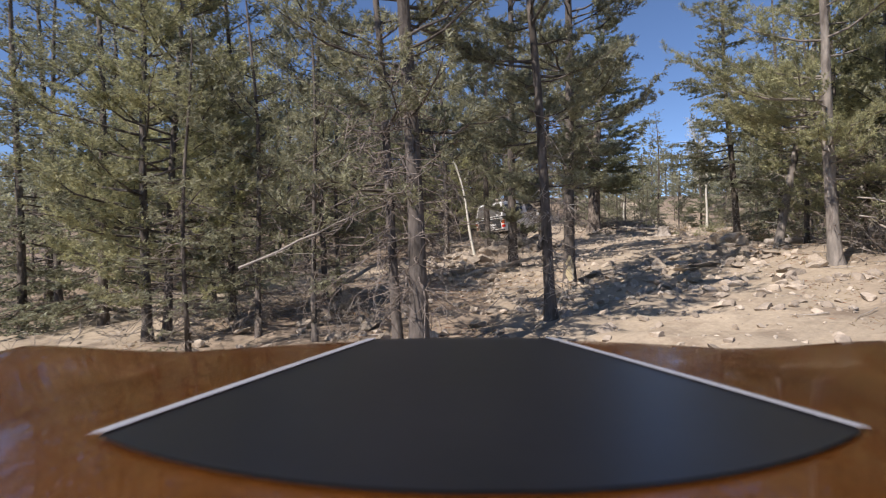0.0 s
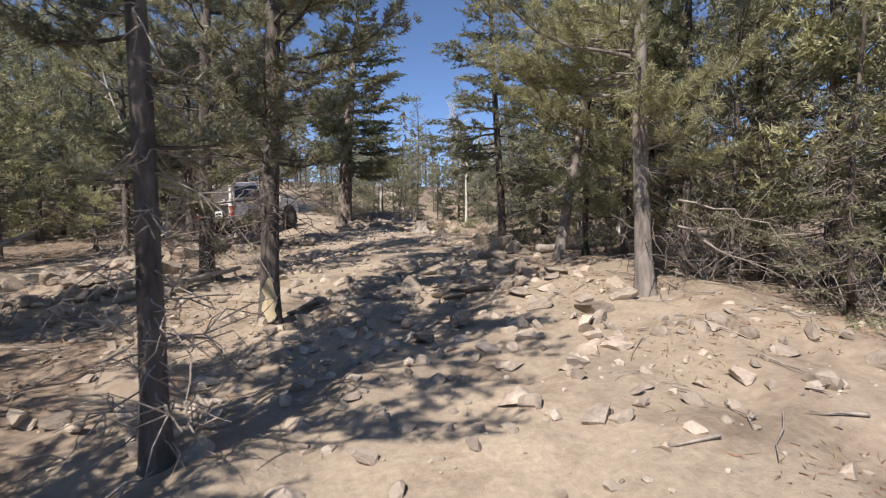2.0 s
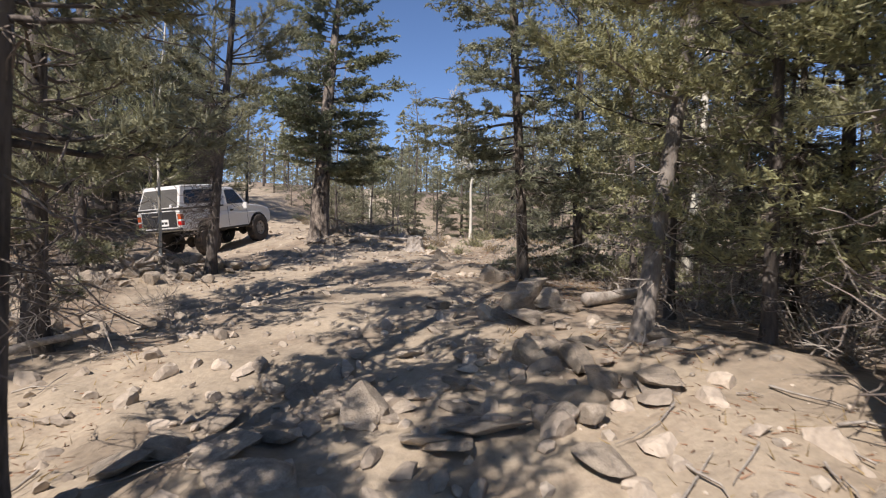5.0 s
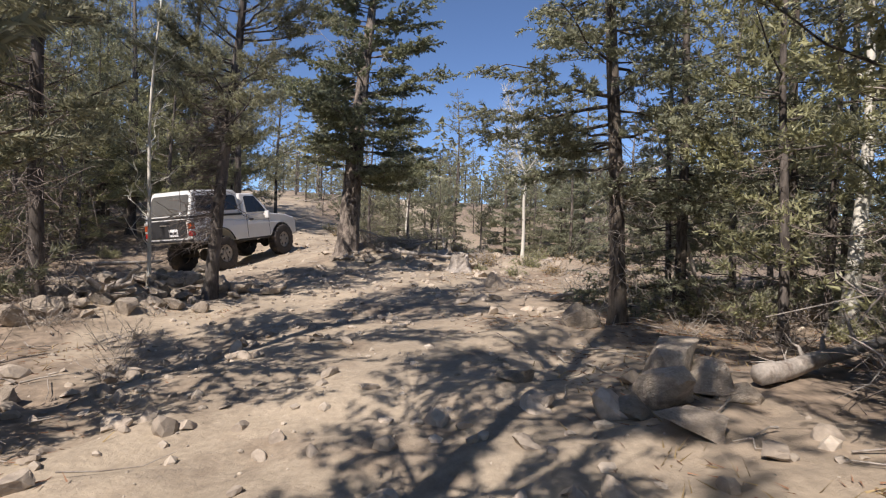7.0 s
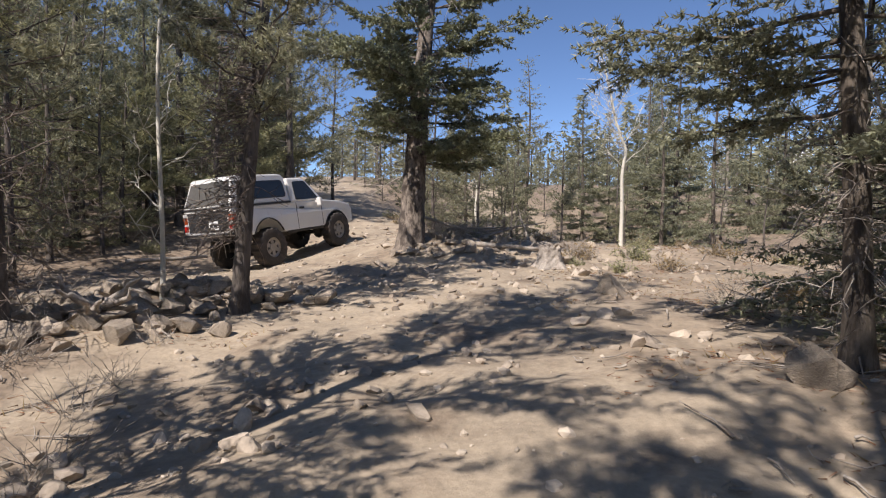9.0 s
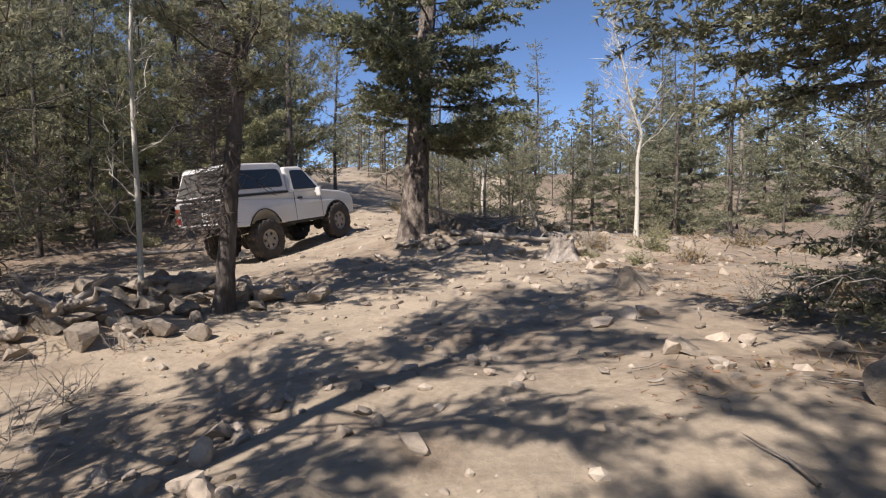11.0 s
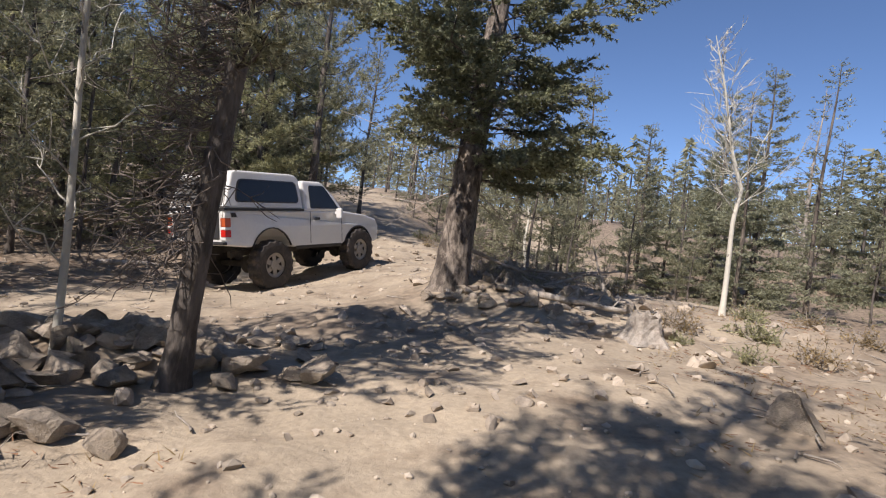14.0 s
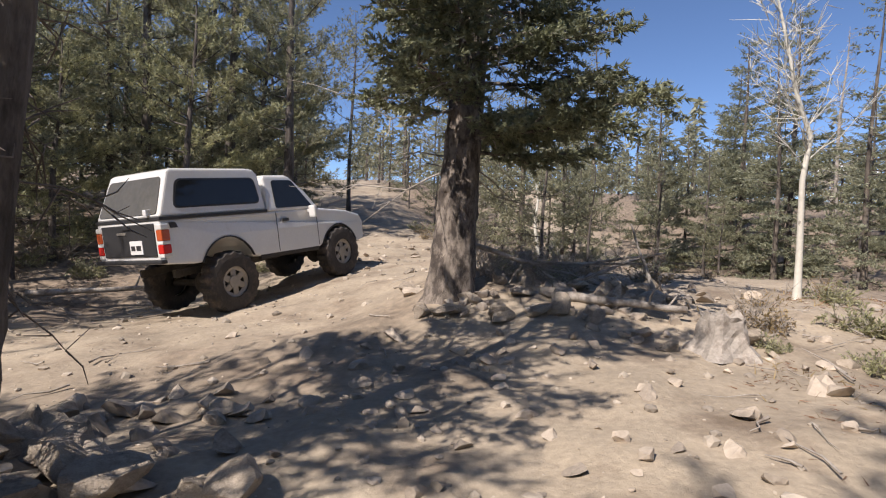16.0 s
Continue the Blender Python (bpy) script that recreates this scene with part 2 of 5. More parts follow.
class Wood:
    """Collects tapered tubes into one mesh of quads."""

    def __init__(self):
        self.v, self.f, self.count = [], [], 0

    def tube(self, pts, radii, sides=5, rugged=0.0, rng=None):
        pts, radii = np.asarray(pts, float), np.asarray(radii, float)
        d = unit(np.gradient(pts, axis=0))
        ref = np.array([0.31, 0.17, 0.93]) if abs(d[0][2]) < 0.8 else np.array([0.95, 0.3, 0.05])
        u = unit(np.cross(d, ref))
        w = np.cross(d, u)
        a = np.linspace(0, 2 * np.pi, sides, endpoint=False)
        ring = u[:, None] * np.cos(a)[None, :, None] + w[:, None] * np.sin(a)[None, :, None]
        n = len(pts)
        swell = np.ones((n, sides))
        if rugged:
            ridge = rng.normal(size=(1, sides)) * 0.7 + rng.normal(size=(n, sides)) * 0.6
            swell += rugged * ridge
        v = pts[:, None] + ring * (radii[:, None] * swell)[..., None]
        idx = self.count + np.arange(n * sides).reshape(n, sides)
        nxt = np.roll(idx, -1, axis=1)
        self.v.append(v.reshape(-1, 3))
        self.f.append(np.stack([idx[:-1], nxt[:-1], nxt[1:], idx[1:]], -1).reshape(-1, 4))
        self.count += n * sides

    def mesh(self, name, mat):
        return mesh_of(name, np.concatenate(self.v), np.concatenate(self.f), mat, True)


def needles(name, at, along, rng, mat, length, width, spread, flat=0.0):
    """One narrow needle blade at each place, splayed out from its shoot."""
    along = unit(along)
    side = perp(along, rng)
    if flat:
        side[:, 2] *= 1 - flat
        side = unit(side)
    d = unit(along * (1 - spread) + side * spread * rng.uniform(0.5, 1.2, (len(at), 1)))
    tip = at + d * length * rng.uniform(0.6, 1.15, (len(at), 1))
    across = perp(d, rng) * width / 2
    v = np.stack([at + across, tip, at - across], 1).reshape(-1, 3)
    return mesh_of(name, v, np.arange(len(v)).reshape(-1, 3), mat, False)


def limb(start, heading, length, droop, curl, rng, n=6, wobble=0.06):
    """The line of a limb: it leaves along heading, sinks by droop and turns up by curl at its end."""
    s = np.linspace(0, 1, n)[:, None]
    up = np.array([0, 0, 1.0])
    p = start + heading * length * s + up * length * (-droop * s + curl * s ** 2.5)
    wig = rng.normal(size=(n, 3)) * wobble * length * s * 0.6
    return p + wig


def conifer(name, label, category, x, y, height, radius, seed, kind="pine", bare=1.2, reach=1.6, dense=1.0, lean=(0, 0), blades=21,
            size=1.0, dead=24, sway=0.1, twins=(), scar=None, crown_mat=None, one_side=None, sink=0.1, group="forest trees", wood_step=3, fat=0.72, dead_high=0.0, dead_reach=1.0, bark=None, flare=0.75, low_share=0.11, clump=1.0, sag=None, gaps=0.0, dead_mat=None, rugged=0.0, taper=0.75, dead_low=0.25, one_share=0.3, dead_side=None, dead_r=0.0065):
    """A conifer: trunk with flared foot and limbs, crown of needle tufts, dead lower twigs."""
    rng = np.random.default_rng(seed)
    base = np.array([x, y, gz(x, y) - sink])
    top = thing(name, label, category, pose(*base), group)
    wood, dry = Wood(), Wood()
    at, along = [], []
    stems = [((0, 0), lean, height, radius)] + list(twins)
    for (ox, oy), (lx, ly), tall, thick in stems:
        n = 15
        s = np.linspace(0, 1, n)
        ph = rng.uniform(0, 6.28, 2)
        line = np.stack([ox + lx * s + sway * np.sin(s * 5 + ph[0]) * s, oy + ly * s + sway * np.sin(s * 4 + ph[1]) * s, tall * s], 1)
        hs = np.concatenate([[0, 0.12, 0.35], tall * s[1:]])
        if rugged:
            hs = np.unique(np.concatenate([np.arange(0, min(4.0, tall * 0.6), 0.09), tall * s[1:]]))
        pts = np.stack([np.interp(hs, line[:, 2], line[:, i]) for i in range(3)], 1)
        rad = thick * (1 - hs / tall) ** taper * (1 + flare * np.exp(-hs / (0.16 if flare < 1 else 0.3))) + 0.006
        wood.tube(pts, rad * rng.uniform(0.97, 1.03, len(rad)), 26 if rugged else 12 if wood_step < 9 else 7, rugged, rng)
        # live limbs in loose whorls
        h = bare
        while h < tall * 0.985:
            f = (h - bare) / (tall - bare)
            if kind == "fir":
                span = reach * (1 - f) ** 0.8 * min(1, 0.8 + 2 * f) + 0.12
            else:
                span = reach * (1 - f) ** 0.55 * min(1, 0.45 + 2.2 * f) + 0.15
            for _ in range(rng.integers(2, 5) if kind == "fir" else rng.integers(2, 4)):
                a = rng.uniform(0, 2 * np.pi)
                if one_side is not None and rng.random() < one_share:
                    a = one_side + rng.normal() * 0.8
                if one_side is not None and f < low_share:
                    a = one_side + rng.uniform(-1.1, 1.5)
                hh = min(h + rng.uniform(-0.12, 0.12), tall * 0.99)
                start = np.array([np.interp(hh, line[:, 2], line[:, 0]), np.interp(hh, line[:, 2], line[:, 1]), hh])
                size_l = span * rng.uniform(0.45, 1.15)
                if rng.random() < gaps:
                    continue
                heading = np.array([np.cos(a), np.sin(a), 0.1 + 0.5 * f])
                droop, curl = (0.45 - 0.3 * f, 0.22) if kind == "fir" else (0.22 - 0.2 * f, 0.3)
                if sag is not None:
                    droop, curl = sag
                p = limb(start, heading, size_l, droop, curl, rng, 6 if wood_step < 9 else 4)
                r0 = min(0.007 + 0.011 * size_l, thick * 0.4 * (1 - f) + 0.006)
                if wood_step < 9 or (size_l > 0.55 and rng.random() < 0.6):
                    wood.tube(p, np.linspace(r0, 0.004, len(p)), 4 if wood_step < 9 else 3)
                # branchlets on both sides of the limb, each ending in tufts of needles
                count = max(4, int(size_l * (16 if kind == "fir" else 13) * dense))
                q = np.sort(rng.uniform(0.18 if kind == "fir" else 0.3, 1.0, count))
                q[-1] = 1.0
                c = np.stack([np.interp(q, np.linspace(0, 1, len(p)), p[:, i]) for i in range(3)], 1)
                d0 = unit(p[-1] - p[0])
                lat = np.array([-d0[1], d0[0], 0]) * np.where(np.arange(count) % 2 == 0, 1, -1)[:, None]
                lift = rng.uniform(-0.35, 0.1, count) if kind == "fir" else rng.uniform(-0.1, 0.55, count)
                tw = unit(d0 * rng.uniform(0.5, 1, count)[:, None] + lat * (rng.uniform(0.35, 1.1, count) * (q < 0.97))[:, None] + np.array([0, 0, 1.0]) * lift[:, None])
                ln = np.clip(size_l * 0.42 * rng.uniform(0.5, 1.15, count) * (1.15 - 0.65 * q), 0.08, 0.6)
                for k in range(0, count, wood_step):
                    wood.tube(np.stack([c[k], c[k] + tw[k] * ln[k]]), (0.006, 0.003), 3)
                each = 1 + (ln / (0.075 * clump)).astype(int)
                i = np.repeat(np.arange(count), each)
                k = np.concatenate([np.arange(m) for m in each])
                u = 1.0 - k / each[i] * rng.uniform(0.75, 1.1, len(i))
                tuft = c[i] + tw[i] * (ln[i] * np.maximum(u, 0))[:, None] + rng.normal(size=(len(i), 3)) * 0.022 * clump * ((1, 1, 0.5) if kind == "fir" else (1, 1, 0.9))
                aim = unit(tw[i] + rng.normal(size=(len(i), 3)) * 0.35 + np.array([0, 0, 0.25 if kind == "pine" else 0.0]))
                j = np.repeat(np.arange(len(i)), int(blades))
                at.append(tuft[j] + aim[j] * (rng.uniform(-0.45, 0.55, (len(j), 1)) * 0.10 * clump))
                along.append(aim[j])
            h += rng.uniform(0.13, 0.28) * (1 if kind == "fir" else 1.1)
        # dead lower twigs
        for _ in range(dead):
            hh = rng.uniform(dead_low, max(bare * 1.5, 0.8, dead_high))
            a = rng.uniform(0, 2 * np.pi) if dead_side is None else dead_side + rng.normal() * 0.9
            start = np.array([np.interp(hh, line[:, 2], line[:, 0]), np.interp(hh, line[:, 2], line[:, 1]), hh])
            ln = rng.uniform(0.25, 0.75) * min(1.0, reach * 0.75) * dead_reach
            p = limb(start, np.array([np.cos(a), np.sin(a), rng.uniform(-0.1, 0.3)]), ln, rng.uniform(0.1, 0.7), rng.uniform(-0.35, 0.35), rng, 6, 0.17)
            dry.tube(p, np.linspace(dead_r, 0.002, 6), 3)
            for _ in range(rng.integers(2, 6)):
                i = rng.integers(2, 5)
                e = p[i] + unit(p[i] - p[i - 1] + rng.normal(size=3) * 0.25) * ln * rng.uniform(0.2, 0.45)
                dry.tube(np.stack([p[i], (p[i] + e) / 2 + rng.normal(size=3) * 0.015, e]), (0.005, 0.004, 0.002), 3)
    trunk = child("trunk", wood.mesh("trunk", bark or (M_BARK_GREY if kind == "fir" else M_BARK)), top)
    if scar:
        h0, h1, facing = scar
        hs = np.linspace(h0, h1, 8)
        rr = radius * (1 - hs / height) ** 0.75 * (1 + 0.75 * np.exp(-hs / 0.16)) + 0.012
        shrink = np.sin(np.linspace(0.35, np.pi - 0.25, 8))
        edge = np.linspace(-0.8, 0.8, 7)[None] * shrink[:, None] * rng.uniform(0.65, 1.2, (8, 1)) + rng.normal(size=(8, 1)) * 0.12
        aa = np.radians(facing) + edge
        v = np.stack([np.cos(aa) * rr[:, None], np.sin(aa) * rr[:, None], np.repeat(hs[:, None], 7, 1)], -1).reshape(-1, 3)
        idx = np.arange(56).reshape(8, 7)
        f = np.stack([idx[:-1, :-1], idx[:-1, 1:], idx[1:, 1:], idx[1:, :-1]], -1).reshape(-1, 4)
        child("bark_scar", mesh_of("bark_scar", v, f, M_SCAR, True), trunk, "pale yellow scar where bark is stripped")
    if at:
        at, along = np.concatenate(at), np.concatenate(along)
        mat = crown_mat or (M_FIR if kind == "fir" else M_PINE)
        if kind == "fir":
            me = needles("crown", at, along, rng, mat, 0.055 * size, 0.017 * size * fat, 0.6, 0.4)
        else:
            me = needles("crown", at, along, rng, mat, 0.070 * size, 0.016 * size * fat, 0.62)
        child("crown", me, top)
    if dead:
        tagged(child("deadwood", dry.mesh("deadwood", dead_mat or M_DEADWOOD), top, "bare grey dead twigs"), kind="stuff")
    return top


M_SCAR = material("stripped_wood", (0.50, 0.42, 0.26), 0.8, vary=0.2, scale=6, fine=30, bump=0.3, stretch=(1, 1, 0.3))


def bare_tree(name, label, x, y, height, radius, seed, lean=(0, 0), limbs=14, reach=0.9, first=0.5, mat=None, crook=0.0, up=0.5, twig=5, group="bare trees"):
    """A leafless stem with bare branching limbs."""
    rng = np.random.default_rng(seed)
    top = thing(name, label, "tree", pose(x, y, gz(x, y) - 0.08), group)
    stem, fork = Wood(), Wood()
    n = 18
    s = np.linspace(0, 1, n)
    ph = rng.uniform(0, 6.28, 2)
    line = np.stack([lean[0] * s + 0.10 * np.sin(s * 7 + ph[0]) * s, lean[1] * s + 0.08 * np.sin(s * 6 + ph[1]) * s, height * s], 1)
    if crook:
        # upright to the crook, then a kink and the lean
        k = np.clip((s - crook) / (1 - crook), 0, 1)
        line[:, 0] = lean[0] * k + 0.09 * np.exp(-((s - crook) / 0.07) ** 2) + 0.03 * np.sin(s * 9)
        line[:, 1] = lean[1] * k + 0.03 * np.sin(s * 8)
    stem.tube(line, radius * (1 - s) ** 0.8 * (1 + 0.5 * np.exp(-s * height / 0.15)) + 0.005, 9)
    for i in range(limbs):
        q = first + (1 - first) * (i + rng.random()) / limbs * 0.97
        c = np.array([np.interp(q, s, line[:, k]) for k in range(3)])
        a = rng.uniform(0, 6.28)
        ln = reach * (1.1 - 0.75 * (q - first) / (1 - first)) * rng.uniform(0.6, 1.1)
        p = limb(c, unit(np.array([np.cos(a), np.sin(a), up + 0.3 * rng.random()])), ln, 0.0, 0.25, rng, 6, 0.12)
        fork.tube(p, np.linspace(max(0.006, radius * 0.42 * (1 - q)), 0.002, 6), 4)
        for _ in range(twig):
            j = rng.integers(1, 5)
            e = p[j] + unit(unit(p[j + 1] - p[j]) + rng.normal(size=3) * 0.55) * ln * rng.uniform(0.2, 0.5)
            m = (p[j] + e) / 2 + rng.normal(size=3) * 0.02
            fork.tube(np.stack([p[j], m, e]), (0.005, 0.0035, 0.0015), 3)
    child("trunk", stem.mesh("trunk", mat or M_ASPEN), top)
    tagged(child("branch_crown", fork.mesh("branch_crown", mat or M_ASPEN), top), kind="stuff")
    return top


PINE, FIR = "pine tree", "fir tree"
# along the near track
conifer("pine_tree", "twin-stemmed young pine with low olive-green boughs", PINE, -4.0, 7.4, 6.2, 0.06, 1, bare=0.7, reach=1.7, dense=1.0, dead=24, twins=[((0.2, 0.1), (0.25, 0.2), 5.8, 0.055)])
conifer("pine_tree", "two close dark pine trunks with bare lower limbs", PINE, -0.29, 5.0, 7.0, 0.085, 2, bare=1.5, reach=1.35, dense=0.85, dead=100, dead_low=0.7, dead_high=2.8, dead_mat=M_TWIG_SHADED, lean=(-0.1, 0.3), crown_mat=M_PINE_DARK, twins=[((-0.2, 0.26), (-0.4, 0.5), 6.4, 0.045)])
conifer("pine_tree", "slim crooked grey pine trunk beside the dirt track", PINE, 1.13, 6.45, 6.6, 0.06, 3, bare=1.5, reach=1.2, dense=1.6, lean=(-0.25, 0.2), dead=60, dead_high=2.4, crown_mat=M_PINE_DARK)
conifer("pine_tree", "dark pine with a pale bark scar at its foot", PINE, 1.9, 9.1, 8.4, 0.085, 4, bare=1.5, reach=1.55, dense=1.35, dead=90, dead_low=0.9, dead_high=2.8, dead_reach=1.0, dead_mat=M_TWIG_SHADED, lean=(0.1, 0.2), scar=(0.1, 0.52, -95), crown_mat=M_PINE_DARK)
conifer("pine_tree", "dark pine with dense low boughs beside the track", PINE, 1.35, 12.2, 9.2, 0.095, 14, bare=0.6, reach=1.55, dense=1.35, dead=50, crown_mat=M_PINE_DARK)
conifer("pine_tree", "straight dark pine standing before the white truck", PINE, 2.71, 16.97, 6.8, 0.085, 5, bare=2.15, reach=1.45, dense=1.35, dead=210, dead_low=0.9, dead_high=3.0, dead_reach=1.0, dead_side=3.0, lean=(0.42, 0.1), crown_mat=M_PINE_DARK, dead_mat=M_TWIG_SHADED, rugged=0.06)
conifer("pine_tree", "dark pine at the edge of the rock pile", PINE, 1.05, 15.7, 6.6, 0.085, 6, bare=1.9, reach=1.35, dense=1.1, dead=150, dead_high=2.4, dead_reach=1.2, crown_mat=M_PINE_DARK, dead_mat=M_TWIG_SHADED)
conifer("pine_tree", "olive-green pine behind the stones", PINE, -0.1, 15.9, 6.4, 0.075, 11, bare=1.0, reach=1.45, dense=0.95, dead=70, dead_high=2.2)
conifer("fir_tree", "broad old fir on a knoll with a thick flaking trunk", FIR, 5.08, 20.15, 8.2, 0.225, 7, kind="fir", bare=1.6, reach=1.95, dense=1.5, blades=17, clump=1.15, fat=1.2, size=1.15, taper=1.05, one_share=0.12, dead=46, dead_low=1.3, dead_high=4.6, dead_reach=2.3, dead_r=0.013, lean=(0.6, 0.3), one_side=-0.1, low_share=0.06, sink=0.2, flare=0.6, bark=M_BARK_OLD, crown_mat=M_FIR_SHADED, sag=(0.12, 0.1), gaps=0.04, rugged=0.07)
conifer("fir_tree", "green fir leaning its boughs over the track", FIR, 6.75, 13.4, 7.2, 0.078, 8, kind="fir", bare=1.45, reach=1.4, dense=1.35, blades=18, clump=1.1, fat=0.95, dead=60, dead_high=2.0, lean=(-0.2, 0.1), sag=(0.28, 0.16), gaps=0.1)
conifer("pine_tree", "thick pine with sunlit-coloured bark and bright green boughs", PINE, 5.2, 7.7, 6.5, 0.074, 9, bare=1.25, reach=1.75, dense=1.15, blades=38, clump=1.3, fat=0.42, size=1.1, dead_mat=M_TWIG_SHADED, dead=32, dead_low=0.4, dead_high=1.3, dead_reach=1.35, dead_side=-0.1, lean=(-0.25, 0.1), bark=M_BARK_SUNLIT, rugged=0.05)
conifer("pine_tree", "leaning grey pine stem among boulders", PINE, 5.55, 9.7, 5.6, 0.065, 10, bare=1.4, reach=1.2, dense=1.3, lean=(1.3, 0.4), dead=50, dead_high=2.0, bark=M_BARK_SUNLIT)
bare_tree("aspen", "bare white aspen on the sunlit bank", 9.17, 20.35, 4.1, 0.037, 20, lean=(-0.55, 0.1), limbs=36, reach=1.0, first=0.38, twig=9, up=0.9, crook=0.47)
bare_tree("dead_tree", "leaning dead white stem in the undergrowth", 9.0, 12.7, 5.0, 0.08, 21, lean=(0.9, 0.3), limbs=8, reach=0.8, first=0.3)
bare_tree("aspen", "slim white aspen stem beside the rock pile", 1.93, 17.1, 5.5, 0.022, 22, lean=(0.0, 0.0), limbs=26, reach=0.7, first=0.12)
bare_tree("dead_tree", "thin pale dead stem behind the rocks", 0.62, 13.3, 3.2, 0.032, 23, lean=(-0.6, 0.1), limbs=6, reach=0.35, first=0.6)
bare_tree("dead_tree", "short pale snag on the slope", 7.75, 25.0, 1.7, 0.045, 24, lean=(-0.18, 0), limbs=4, reach=0.3, first=0.6)
bare_tree("dead_tree", "tall grey dead spruce with fine bare twigs", 20.5, 31.4, 7.4, 0.08, 25, lean=(0.1, 0), limbs=80, reach=1.0, first=0.06, mat=M_DEADWOOD, up=0.05, twig=6)


# ---- the forest round about ----
def scaled(x, y, turn, size, sink=0.1):
    return pose(x, y, gz(x, y) - sink, 0, 0, turn) @ Matrix.Scale(size, 4)


def plant(variants, zone, count, gap, seed, clear=1.7, low=0.75, high=1.15, keep=lambda x, y: True):
    """Copies of the variants at random over a zone x0, y0, x1, y1, clear of the tracks and of each other."""
    rng = random.Random(seed)
    for _ in range(count * 8):
        if count <= 0:
            break
        x, y = rng.uniform(zone[0], zone[2]), rng.uniform(zone[1], zone[3])
        if float(track(x, y)) < clear or not keep(x, y) or any((x - a) ** 2 + (y - b) ** 2 < gap * gap for a, b in PLANTED):
            continue
        PLANTED.append((x, y))
        copy_thing(rng.choice(variants), scaled(x, y, rng.uniform(0, 360), rng.uniform(low, high)))
        count -= 1


PLANTED = [(1.35, 12.2), (-4, 7.4), (-0.3, 5), (1.1, 6.4), (1.9, 9.1), (2.7, 16.9), (1, 15.7), (5.1, 20.5), (6.7, 13.4), (5.2, 7.7), (5.5, 9.7), (9.3, 20.5), (9, 12.7)]
def forest_set(x, y, fine):
    """Five forest conifers, standing round x, y."""
    k = dict(blades=8, size=1.25, wood_step=9, dead=34, dead_high=2.2, fat=1.15, dense=0.9, clump=1.2, dead_mat=M_TWIG_SHADED) if fine else dict(blades=6, size=1.6, wood_step=99, dead=8, dead_high=2.0, fat=1.2, clump=1.6, dense=0.8)
    s = 0 if fine else 100
    return [
        conifer("pine_tree", "dark green pine in the forest", PINE, x, y, 6.6, 0.055, 31 + s, bare=0.5, reach=1.35, crown_mat=M_PINE_DARK, **k),
        conifer("pine_tree", "olive-green pine in the forest", PINE, x - 1.1, y + 1.9, 7.2, 0.06, 32 + s, bare=0.6, reach=1.5, **k),
        conifer("pine_tree", "slim dark pine with many bare lower twigs", PINE, x + 1.2, y + 0.9, 6.6, 0.045, 33 + s, bare=1.0, reach=1.1, crown_mat=M_PINE_DARK, **k),
        conifer("fir_tree", "dense green fir in the forest", FIR, x - 2.2, y + 0.4, 7.5, 0.07, 34 + s, kind="fir", bare=0.4, reach=1.4, **{**k, "dense": 0.62}),
        conifer("pine_tree", "yellowish green young pine in the forest", PINE, x - 1.6, y + 3.6, 5.6, 0.05, 35 + s, bare=0.4, reach=1.3, **k),
    ]


FINE = forest_set(-3.3, 8.5, True)
THICK = forest_set(-6.5, 27.0, False)
SPARSE = [
    conifer("fir_tree", "slender fir on the far slope", FIR, 14.5, 27.0, 6.2, 0.06, 41, kind="fir", bare=0.25, reach=1.05, blades=5, wood_step=99, fat=1.25, size=1.4, clump=1.55, dense=1.0, dead=0),
    conifer("fir_tree", "slender dark fir on the far slope", FIR, 11.0, 30.0, 6.8, 0.06, 42, kind="fir", bare=0.3, reach=1.0, blades=5, wood_step=99, fat=1.25, size=1.4, clump=1.55, dense=1.0, dead=0, crown_mat=M_PINE_DARK),
    conifer("pine_tree", "pine on the far slope", PINE, 4.2, 33.0, 6.4, 0.065, 43, bare=0.6, reach=1.2, blades=6, wood_step=99, fat=1.1, size=1.35, clump=1.5, dense=0.9, dead=4, crown_mat=M_PINE_DARK),
    conifer("pine_tree", "small bushy pine on the slope", PINE, 9.2, 27.5, 3.2, 0.04, 44, bare=0.15, reach=0.95, blades=7, wood_step=99, fat=1.1, size=1.4, clump=1.3, dense=1.1, dead=2, crown_mat=M_PINE_DARK),
]
PLANTED += [(-0.1, 15.9), (-3.3, 8.5), (-4.4, 10.4), (-2.1, 9.4), (-5.5, 8.9), (-4.9, 12.1), (-6.5, 27), (-7.6, 28.9), (-5.3, 27.9), (-8.7, 27.4), (-8.1, 30.6), (14.5, 27), (11, 30), (4.2, 33), (9.2, 27.5)]
for x, y, k, size in ((8.3, 14.3, 3, 0.95), (8.9, 15.2, 0, 0.8), (9.8, 14.0, 3, 1.0), (10.6, 15.7, 1, 0.9), (11.6, 14.6, 3, 1.0), (12.2, 16.4, 0, 0.9), (7.9, 12.5, 4, 0.9), (9.4, 13.2, 2, 1.0), (6.6, 8.6, 1, 0.8), (6.9, 6.4, 4, 1.0), (6.4, 5.2, 1, 0.95), (7.4, 7.4, 1, 1.0)):
    PLANTED.append((x, y))
    copy_thing(FINE[k], scaled(x, y, x * 77 + y * 31, size))
